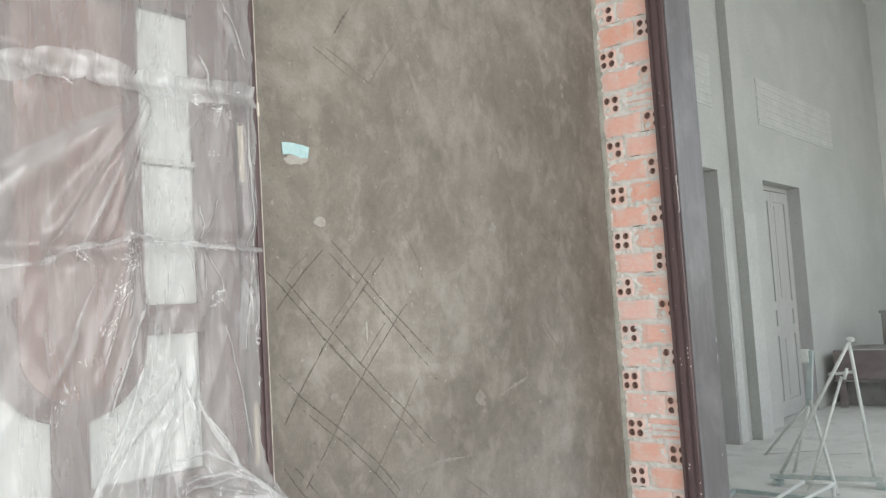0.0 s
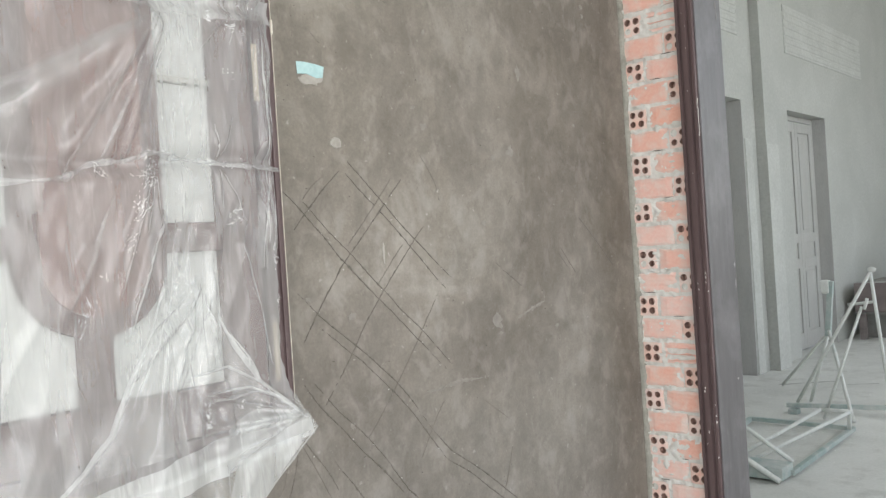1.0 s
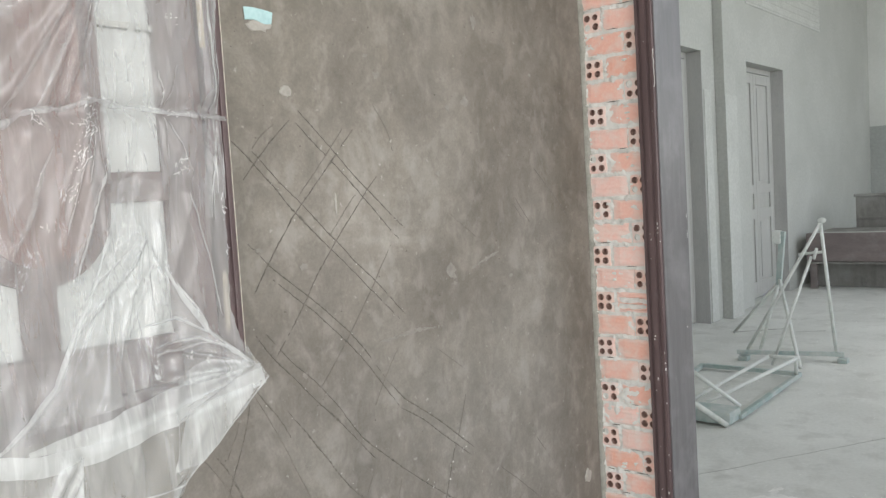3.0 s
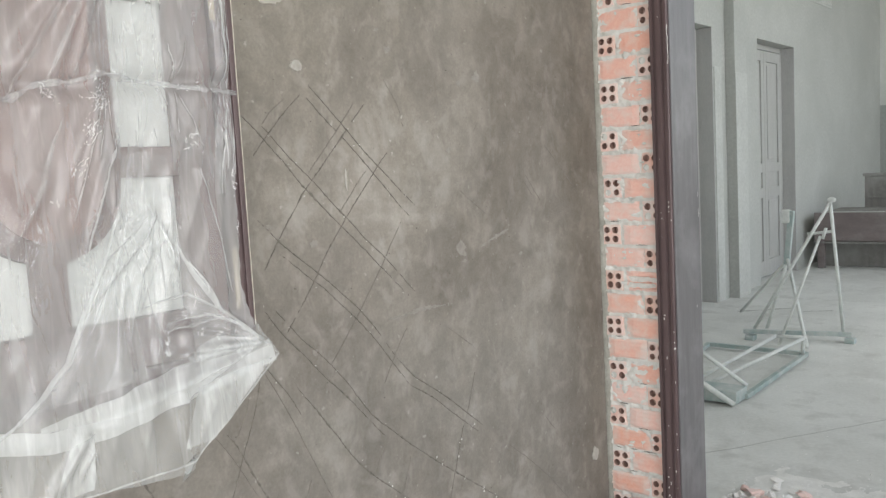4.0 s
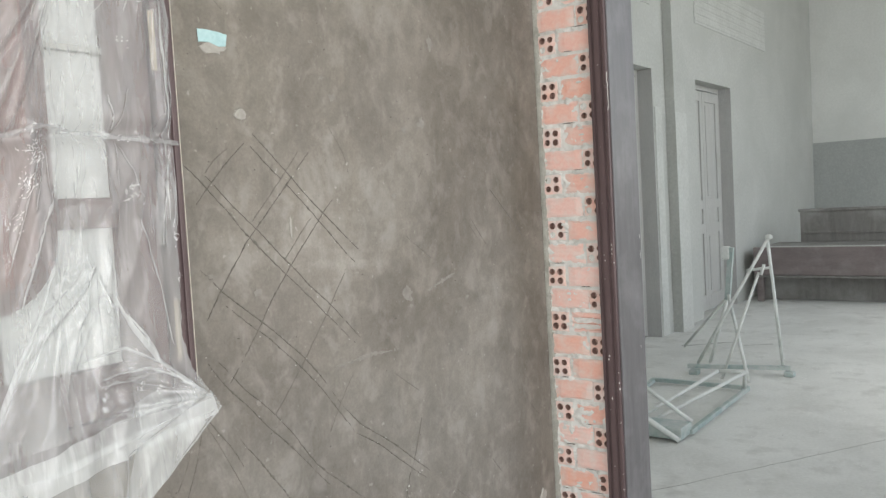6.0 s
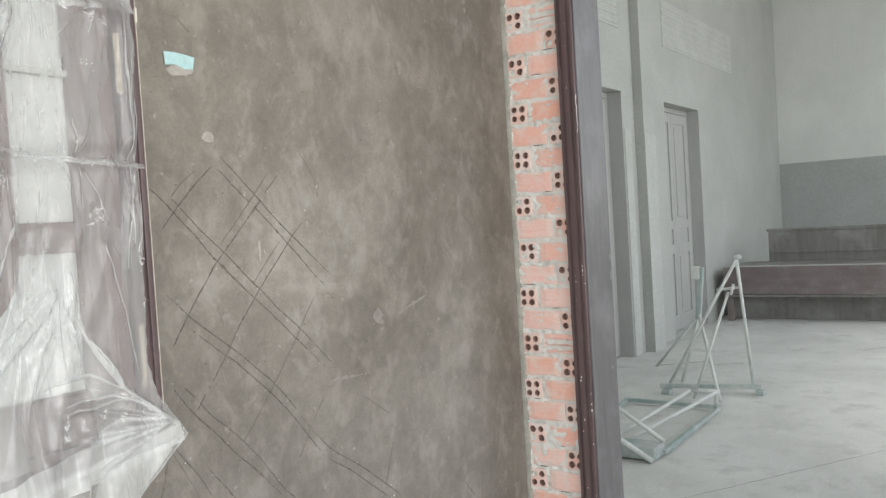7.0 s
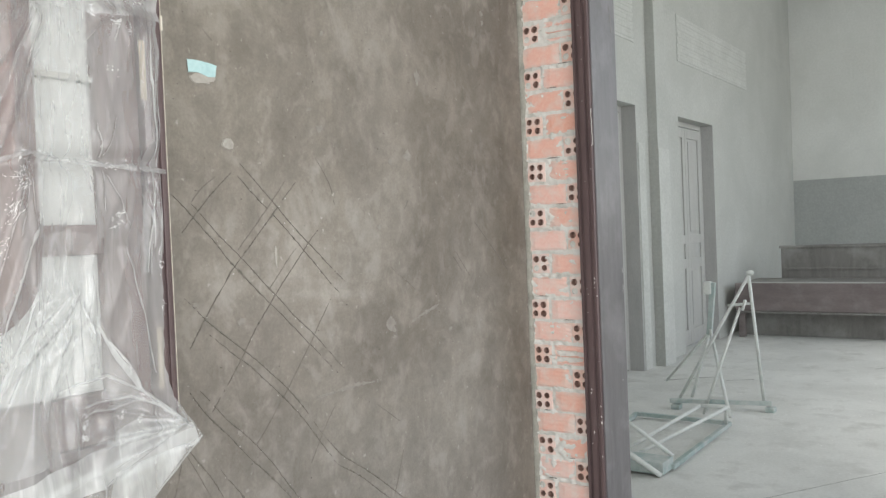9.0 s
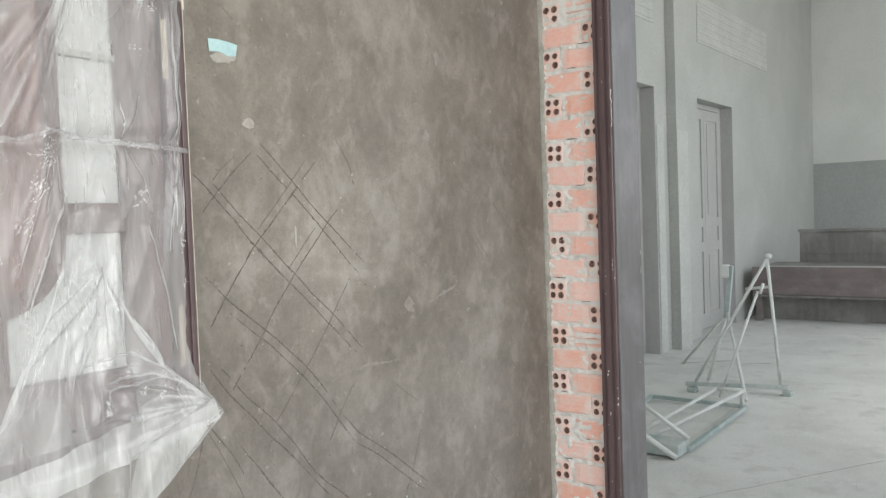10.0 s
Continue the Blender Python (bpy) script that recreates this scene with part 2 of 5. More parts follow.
BED_WOOD = surface("dark_red_brown_wood", (0.155, 0.125, 0.122), (0.215, 0.180, 0.174), 3, 0.6, 40, 0.2, 0.002, (3, 0.6, 3), dust=(0.30, 0.29, 0.28), dust_scale=3, dust_at=(0.5, 0.9))
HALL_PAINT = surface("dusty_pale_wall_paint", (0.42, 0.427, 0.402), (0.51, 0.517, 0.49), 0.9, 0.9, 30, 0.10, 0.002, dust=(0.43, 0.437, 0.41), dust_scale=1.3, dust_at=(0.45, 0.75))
# hall paint lightened for the end wall, where too little lamp light arrives
END_PAINT_LIFTED = surface("lightened_end_wall_paint", (0.62, 0.627, 0.60), (0.70, 0.707, 0.68), 0.9, 0.9, 30, 0.10, 0.002, dust=(0.60, 0.61, 0.58), dust_scale=1.3, dust_at=(0.45, 0.75))
TRIM_PAINT = surface("pale_trim_paint", (0.46, 0.467, 0.44), (0.53, 0.537, 0.51), 2, 0.8, 30, 0.06, 0.001)
LOWER_WALL = surface("dull_grey_green_wall", (0.34, 0.353, 0.338), (0.41, 0.423, 0.408), 0.8, 0.85, 30, 0.1, 0.002)
CEILING_PAINT = surface("white_ceiling_paint", (0.68, 0.68, 0.66), (0.76, 0.76, 0.74), 1, 0.9)
CONCRETE = surface("dusty_concrete_floor", (0.55, 0.555, 0.53), (0.68, 0.685, 0.66), 1.6, 0.9, 45, 0.4, 0.004, dust=(0.48, 0.48, 0.455), dust_scale=3.2, dust_at=(0.52, 0.72))
EARTH = surface("packed_earth", (0.20, 0.17, 0.13), (0.32, 0.28, 0.22), 1.5, 0.95, 40)
FAINT_SCORE = surface("faint_scored_mortar", (0.185, 0.168, 0.147), (0.245, 0.224, 0.198), 30, 0.95)
SCORE = surface("dark_scored_mortar", (0.108, 0.098, 0.086), (0.215, 0.196, 0.172), 60, 0.95)
FLOOR_MARK = surface("dusty_floor_mark", (0.26, 0.26, 0.245), (0.44, 0.44, 0.42), 12, 0.95)
LIME = surface("pale_lime_chip", (0.34, 0.32, 0.29), (0.46, 0.44, 0.40), 30, 0.9)
FAINT_LIME = surface("faint_lime", (0.225, 0.209, 0.187), (0.285, 0.267, 0.241), 40, 0.9)
BLUE = surface("pale_blue_paint", (0.36, 0.56, 0.58), (0.50, 0.70, 0.71), 20, 0.7, 90, 0.3)
TAN_TAPE = surface("yellowed_masking_tape", (0.26, 0.21, 0.15), (0.50, 0.44, 0.34), 45, 0.7)
EDGE_WHITE = surface("cream_sealant", (0.62, 0.58, 0.50), (0.74, 0.70, 0.62), 30, 0.6)
SPLASH = surface("white_paint_splash", (0.62, 0.60, 0.58), (0.75, 0.73, 0.70), 40, 0.6)
TEAL = surface("pale_teal_metal_paint", (0.28, 0.37, 0.355), (0.40, 0.47, 0.455), 5, 0.5, 50, 0.2, 0.001, dust=(0.55, 0.56, 0.54), dust_scale=7, dust_at=(0.45, 0.7))
WHITE_METAL = surface("chalky_white_metal_paint", (0.58, 0.60, 0.58), (0.72, 0.74, 0.71), 6, 0.55, 60, 0.2, 0.001, dust=(0.40, 0.46, 0.44), dust_scale=6, dust_at=(0.55, 0.8))
RUBBER = surface("black_cable_rubber", (0.02, 0.02, 0.022), (0.05, 0.05, 0.052), 20, 0.6)
CHUNK = surface("broken_plaster", (0.70, 0.695, 0.675), (0.84, 0.835, 0.815), 12, 0.95, 80, 0.5, 0.004, island=0.35)
CLAY_CHUNK = surface("broken_brick_clay", (0.70, 0.47, 0.42), (0.82, 0.63, 0.585), 14, 0.95, 80, 0.6, 0.004, dust=(0.76, 0.68, 0.65), dust_scale=26, dust_at=(0.44, 0.68), island=0.3)
GLASS = frosted_material()
FILM = film_material("clear_polythene_film", (0.20, 0.40), 0.37, rough=0.24, crisp=0.10)
FILM_CLEAR = film_material("single_polythene_film", (0.02, 0.12), 0.28, crisp=0.08)
# near-white film for the glints, bright by colour
FILM_GLINT = film_material("glint_white_film", (0.62, 0.90), 0.50, milky=(0.90, 0.92, 0.93), rough=0.1)
FILM_MID = film_material("gathered_polythene_film", (0.16, 0.56), 0.38, rough=0.16)
FILM_PLEAT = film_material("pleated_polythene_film", (0.06, 0.26), 0.34, rough=0.2, crisp=0.10)
FILM_THICK = film_material("folded_polythene_film", (0.32, 0.60), 0.30, rough=0.22)
FILM_HEM = film_material("doubled_polythene_hem", (0.46, 0.66), 0.28)




# ---------------------------------------------------------------- mesh helpers
def part(name, bm, mat, parent=None, label="", smooth=False):
    me = bpy.data.meshes.new(name)
    bm.normal_update()
    bm.to_mesh(me)
    bm.free()
    me.materials.append(mat)
    if smooth:
        me.shade_smooth()
    ob = new(name, me)
    if parent:
        ob.parent = parent
    return tagged(ob, label) if label else ob


def empty(name, at=(0, 0, 0), **tags):
    ob = new(name)
    ob.location = at
    ob.empty_display_size = 0.05
    return tagged(ob, **tags)


def box(bm, lo, hi, bevel=0.0):
    r = bmesh.ops.create_cube(bm, size=1)["verts"]
    for v in r:
        v.co = Vector([lo[i] + (v.co[i] + 0.5) * (hi[i] - lo[i]) for i in range(3)])
    if bevel:
        edges = list({e for v in r for e in v.link_edges})
        bmesh.ops.bevel(bm, geom=edges, offset=bevel, segments=2, affect="EDGES", profile=0.6)


def boxes(*spans, bevel=0.0):
    bm = bmesh.new()
    for lo, hi in spans:
        box(bm, lo, hi, bevel)
    return bm


def tube(bm, a, b, r, sides=8, square=False, flat=1.0):
    """A bar from a to b, round or square in section."""
    a, b = Vector(a), Vector(b)
    m = (b - a).to_track_quat("Z", "Y").to_matrix()
    n = 4 if square else sides
    turn = math.pi / 4 if square else 0
    rings = []
    for p in (a, b):
        ring = []
        for k in range(n):
            w = turn + 2 * math.pi * k / n
            ring.append(bm.verts.new(p + m @ Vector((math.cos(w) * r, math.sin(w) * r * flat, 0))))
        rings.append(ring)
    for k in range(n):
        bm.faces.new((rings[0][k], rings[0][(k + 1) % n], rings[1][(k + 1) % n], rings[1][k]))
    bm.faces.new(rings[0][::-1])
    bm.faces.new(rings[1])


def rod(name, a, b, r, mat, parent, square=False, label=""):
    bm = bmesh.new()
    tube(bm, a, b, r, 10, square)
    return part(name, bm, mat, parent, label, smooth=not square)


def wall_with_openings(name, axis, at, thick, span, height, openings, mat):
    """A wall along x or y, cut by (from, to, bottom, top) openings, built of butted blocks in one mesh."""
    bm = bmesh.new()
    cuts = sorted({span[0], span[1], *[o[0] for o in openings], *[o[1] for o in openings]})

    def put(a, b, z0, z1):
        if axis == "x":
            box(bm, (a, at, z0), (b, at + thick, z1))
        else:
            box(bm, (at, a, z0), (at + thick, b, z1))

    for a, b in zip(cuts, cuts[1:]):
        holes = [o for o in openings if o[0] <= a and o[1] >= b]
        z = 0.0
        for o in sorted(holes, key=lambda q: q[2]):
            if o[2] > z:
                put(a, b, z, o[2])
            z = o[3]
        if z < height:
            put(a, b, z, height)
    return tagged(part(name, bm, mat), kind="structure")


HEIGHT = 6.2

# ---------------------------------------------------------------- setting
ground = tagged(part("ground", boxes(((-400, -400, -0.4), (400, 400, -0.16))), EARTH), "bare packed earth outside the house", "ground", kind="structure")
floor = tagged(part("floor", boxes(((-7.2, -6.2, -0.15), (12.2, 1.7, 0.0))), CONCRETE), "dusty pale grey concrete floor", "floor", kind="structure")

WX0, WX1, WZ0, WZ1 = -2.74, -1.80, 1.03, 2.66
wall_north = wall_with_openings("wall_north", "x", 0.0, 0.2, (-7.2, 0.0), HEIGHT, [(WX0 + 0.01, WX1 - 0.01, WZ0 + 0.01, WZ1 - 0.01)], RENDER_COAT)
tagged(wall_north, "wall in fresh grey cement render with scored diagonal lines", "wall")

JAMB, DOOR_END, DOOR_TOP = -0.335, -1.95, 3.0
wall_east = wall_with_openings("wall_east", "y", 0.018, 0.182, (-6.2, 1.7), HEIGHT, [(DOOR_END, 0.0, 0.0, DOOR_TOP)], MORTAR)
part("jamb_core", boxes(((0.085, JAMB + 0.035, 0.0), (0.2, 0.0, DOOR_TOP))), MORTAR, wall_east)
tagged(wall_east, "hollow brick wall beside the doorway, stripped of its render", "wall")

wall_south = wall_with_openings("wall_south", "x", -6.2, 0.2, (-7.2, 0.018), HEIGHT, [(-6.4, -0.3, 0.3, 3.5)], RENDER_COAT)
tagged(wall_south, "unseen rendered wall with an assumed wide front opening", "wall")
wall_west = wall_with_openings("wall_west", "y", -7.4, 0.2, (-6.2, 0.2), HEIGHT, [(-4.5, -0.8, 0.4, 3.4)], RENDER_COAT)
tagged(wall_west, "unseen rendered side wall, its opening added for fill light", "wall")
DOORS = ((3.75, 5.0), (6.27, 7.55))
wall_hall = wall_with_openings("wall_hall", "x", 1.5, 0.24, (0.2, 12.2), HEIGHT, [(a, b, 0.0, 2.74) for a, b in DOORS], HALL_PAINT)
tagged(wall_hall, "pale dusty painted wall of the hall with two doors", "wall")
wall_hall_end = wall_with_openings("wall_hall_end", "y", 12.0, 0.2, (-4.5, 1.5), HEIGHT, [], END_PAINT_LIFTED)
tagged(wall_hall_end, "pale dusty end wall of the hall", "wall")
# lower part of the end wall, a darker grey-green than above
tagged(part("trim", boxes(((11.985, -4.5, 0.0), (12.0, 1.5, 2.15))), LOWER_WALL), "darker grey-green lower part of the hall end wall", "trim", kind="structure")
wall_hall_side = wall_with_openings("wall_hall_side", "x", -4.7, 0.2, (0.2, 12.2), HEIGHT, [(0.7, 10.8, 1.0, 4.8)], HALL_PAINT)
tagged(wall_hall_side, "unseen pale hall wall, its opening added to light the hall", "wall")
ceiling = tagged(part("ceiling", boxes(((-7.4, -6.2, HEIGHT), (12.2, 1.74, HEIGHT + 0.15))), CEILING_PAINT), "plain white painted ceiling", "ceiling", kind="structure")


# ---------------------------------------------------------------- window under its film
def window():
    ob = empty("window_1", (0, 0, 0), label="brown wooden window with white frosted panes and a round-ended panel", category="window", kind="structure")
    y0, y1 = -0.050, 0.08
    fw = 0.055
    fr = part("window_frame", boxes(((WX0, y0, WZ0), (WX0 + fw, y1, WZ1)), ((WX1 - fw, y0, WZ0), (WX1, y1, WZ1)),
                                    ((WX0 + fw, y0, WZ0), (WX1 - fw, y1, WZ0 + fw)), ((WX0 + fw, y0, WZ1 - fw), (WX1 - fw, y1, WZ1)), bevel=0.004), BROWN, ob)
    # beads along the outer frame
    for k, dx in enumerate((0.012, 0.03)):
        part("bead", boxes(((WX1 - dx - 0.008, y0 - 0.006, WZ0 + 0.004), (WX1 - dx, y0 + 0.002, WZ1 - 0.004)), bevel=0.002), BROWN, fr)
    part("edge_strip", boxes(((WX1 - 0.0008, -0.0515, WZ0 + 0.1), (WX1 + 0.0008, -0.001, WZ1)), bevel=0.001), EDGE_WHITE, ob, "cream sealant strip along the frame")
    for z, tall in ((2.045, 0.018),):
        part("sealant_lump", boxes(((WX1 - 0.003, -0.055, z - tall), (WX1 + 0.003, -0.047, z + tall)), bevel=0.003), EDGE_WHITE, ob)
    lx0, lx1 = WX0 + fw + 0.004, WX1 - fw - 0.004
    sy0, sy1 = -0.032, 0.02
    for a, b in ((lx0, lx0 + 0.112), (-1.962, lx1)):
        part("stile", boxes(((a, sy0, WZ0 + fw), (b, sy1, WZ1 - fw)), bevel=0.004), WINDOW_WOOD, ob)
    ix0, ix1 = lx0 + 0.112, -1.962
    part("bottom_rail", boxes(((ix0, sy0, WZ0 + fw), (ix1, sy1, 1.195)), bevel=0.004), WINDOW_WOOD, ob)
    part("top_rail", boxes(((ix0, sy0, 2.25), (ix1, sy1, WZ1 - fw)), bevel=0.004), WINDOW_WOOD, ob)
    cx, r, zc = -2.265, 0.158, 1.493
    # panel with a round lower end
    bm = bmesh.new()
    outline = [(cx + r * math.cos(a), zc + r * math.sin(a)) for a in np.linspace(math.pi, 2 * math.pi, 25)] + [(cx + r, 2.25), (cx - r, 2.25)]
    front = [bm.verts.new((x, sy0, z)) for x, z in outline]
    back = [bm.verts.new((x, sy1, z)) for x, z in outline]
    bm.faces.new(front)
    bm.faces.new(back[::-1])
    n = len(outline)
    for k in range(n):
        bm.faces.new((front[k], back[k], back[(k + 1) % n], front[(k + 1) % n]))
    bmesh.ops.recalc_face_normals(bm, faces=bm.faces)
    panel = part("round_ended_panel", bm, WINDOW_WOOD, ob, "dark border panel with a round lower end")
    bm = bmesh.new()
    r2 = r - 0.045
    outline = [(cx + r2 * math.cos(a), zc + r2 * math.sin(a)) for a in np.linspace(math.pi, 2 * math.pi, 21)] + [(cx + r2, 2.22), (cx - r2, 2.22)]
    front = [bm.verts.new((x, sy0 - 0.01, z)) for x, z in outline]
    back = [bm.verts.new((x, sy0 + 0.004, z)) for x, z in outline]
    bm.faces.new(front)
    n = len(outline)
    for k in range(n):
        bm.faces.new((front[k], back[k], back[(k + 1) % n], front[(k + 1) % n]))
    bmesh.ops.recalc_face_normals(bm, faces=bm.faces)
    part("raised_field", bm, PANEL_WOOD, panel, "reddish raised wooden field")
    part("stem", boxes(((-2.306, sy0 + 0.003, 1.195), (-2.238, sy1, 1.36)), bevel=0.003), WINDOW_WOOD, ob)
    for a, b in ((ix0, cx - r), (cx + r, ix1)):
        part("cross_bar", boxes(((a - 0.004, sy0 + 0.003, 1.503), (b, sy1, 1.57)), bevel=0.003), WINDOW_WOOD, ob)
        part("cross_bar", boxes(((a - 0.004, sy0 + 0.012, 1.888), (b, sy1, 1.902)), bevel=0.002), TRIM_PAINT, ob)
    gy0, gy1 = 0.0, 0.006
    for lo, hi in (((ix0, 1.195), (-2.306, 1.503)), ((-2.238, 1.195), (ix1, 1.503)), ((ix0, 1.57), (cx - r + 0.01, 1.888)), ((cx + r - 0.01, 1.57), (ix1, 1.888)),
                   ((ix0, 1.902), (cx - r + 0.01, 2.25)), ((cx + r - 0.01, 1.902), (ix1, 2.25))):
        part("pane", boxes(((lo[0], gy0, lo[1]), (hi[0], gy1, hi[1]))), GLASS, ob, "white frosted glass")
    part("tape_strip", boxes(((-1.864, y0 - 0.003, 1.858), (-1.849, y0 - 0.001, 1.995))), TAN_TAPE, ob, "yellowed masking tape")
    part("tape_strip", boxes(((-1.852, y0 - 0.003, 1.18), (-1.839, y0 - 0.001, 1.325))), TAN_TAPE, ob, "yellowed masking tape")
    return ob


window()


# ---------------------------------------------------------------- polythene sheet
def right_edge(z):
    if z > 1.16:
        return -1.832 - 0.016 * max(0.0, min(1.0, (1.75 - z) / 0.4)) * min(1.0, (z - 1.16) / 0.08)
    if z > 1.06:
        return -1.832 + (1.16 - z) / 0.10 * 0.060
    return -1.772 - (1.06 - z) / (1.06 - 0.862) * 0.265


# creases: x, z of both ends, half width; the first ones also show as milky folds
FOLDS = (
    (-2.140, 1.585, -2.226, 1.347, 0.006), (-1.945, 1.517, -1.878, 1.225, 0.005), (-1.990, 1.312, -1.901, 1.168, 0.007),
    (-1.901, 1.168, -1.805, 1.085, 0.010), (-2.061, 1.166, -1.919, 1.170, 0.005),
    (-1.970, 1.105, -1.834, 1.108, 0.006), (-1.859, 2.014, -1.861, 1.513, 0.004), (-1.841, 1.894, -1.843, 1.499, 0.003),
    (-2.041, 1.03, -2.048, 0.90, 0.004), (-1.921, 2.288, -1.856, 2.149, 0.005), (-1.989, 2.137, -1.947, 2.051, 0.006),
)


def fan(x, z, reach, angles, seed, width):
    """Small creases that spread from a pinched place."""
    r = random.Random(seed)
    out = []
    for a in angles:
        a = radians(a + r.uniform(-5, 5))
        d0, d1 = r.uniform(0.01, 0.05), reach * r.uniform(0.5, 1.1)
        out.append((x + d0 * math.cos(a), z + d0 * math.sin(a), x + d1 * math.cos(a), z + d1 * math.sin(a), width * r.uniform(0.6, 1.3)))
    return tuple(out)


FINE_FOLDS = (fan(-1.815, 1.10, 0.26, (165, 178, 188, 196, 205), 1, 0.0045)
              + fan(-2.06, 1.44, 0.26, (222, 238, 255, 268, 282), 3, 0.005) + fan(-1.99, 1.70, 0.14, (275, 300, 65, 100), 4, 0.004)
              + fan(-2.15, 1.70, 0.30, (250, 258, 266), 5, 0.0045) + fan(-1.86, 1.69, 0.30, (262, 268, 275, 84, 92), 6, 0.003)
              + fan(-1.93, 2.06, 0.16, (230, 262, 295, 320), 7, 0.004)
              + fan(-2.25, 0.99, 0.12, (240, 255), 10, 0.004))
CREASES = FOLDS + FINE_FOLDS + (
    (-2.147, 2.001, -2.50, 1.745, 0.034), (-2.14, 2.0, -2.37, 1.66, 0.012), (-2.136, 1.973, -2.286, 1.644, 0.012), (-2.13, 1.99, -2.225, 1.66, 0.008), (-2.160, 1.717, -2.251, 1.471, 0.014),
    (-2.295, 1.508, -2.361, 1.385, 0.012), (-2.085, 1.386, -2.210, 1.269, 0.007), (-2.066, 1.359, -2.140, 1.270, 0.007),
    (-1.981, 2.035, -1.833, 2.039, 0.008), (-2.275, 1.000, -2.385, 0.844, 0.010), (-2.02, 1.45, -2.05, 1.20, 0.010),
)


def sheet_y(x, z):
    y = -0.072 - 0.028 * max(0.0, min(1.0, (1.2 - z) / 0.2)) - 0.012 * max(0.0, min(1.0, (-2.0 - x) / 0.4))
    # broad slack, hung folds and fine crumple
    y += 0.012 * noise.fractal((x * 4 + z * 2.2, z * 2.2, 1.7), 1.0, 2.0, 3)
    y -= 0.007 * (1 - abs(noise.noise((x * 11 - z * 4.5, z * 2.0 + x, 8.1))) * 2.2)
    y -= 0.0014 * (1 - abs(noise.noise((x * 27 - z * 9, z * 9, 2.6))) * 2) * (0.4 + noise.noise((x * 4, z * 4, 6)))
    for x0, z0, x1, z1, w in CREASES:
        dx, dz = x1 - x0, z1 - z0
        s = max(0.0, min(1.0, ((x - x0) * dx + (z - z0) * dz) / (dx * dx + dz * dz)))
        d = math.hypot(x - x0 - s * dx, z - z0 - s * dz) / (w * 1.3)
        if d < 3:
            y -= (0.008 + w * 0.7) * math.exp(-d * d) * (0.3 + 0.7 * math.sin(math.pi * min(1, s + 0.15)))
    # pulled in under the tape bands
    for zb in (1.70, 2.06):
        d = (z - zb - 0.012 * math.sin(x * 9)) / 0.02
        if abs(d) < 3:
            y += (0.016 + 0.012 * noise.noise((x * 30, zb, 0))) * math.exp(-d * d)
    return min(y, -0.056 if z > 1.0 else -0.04)


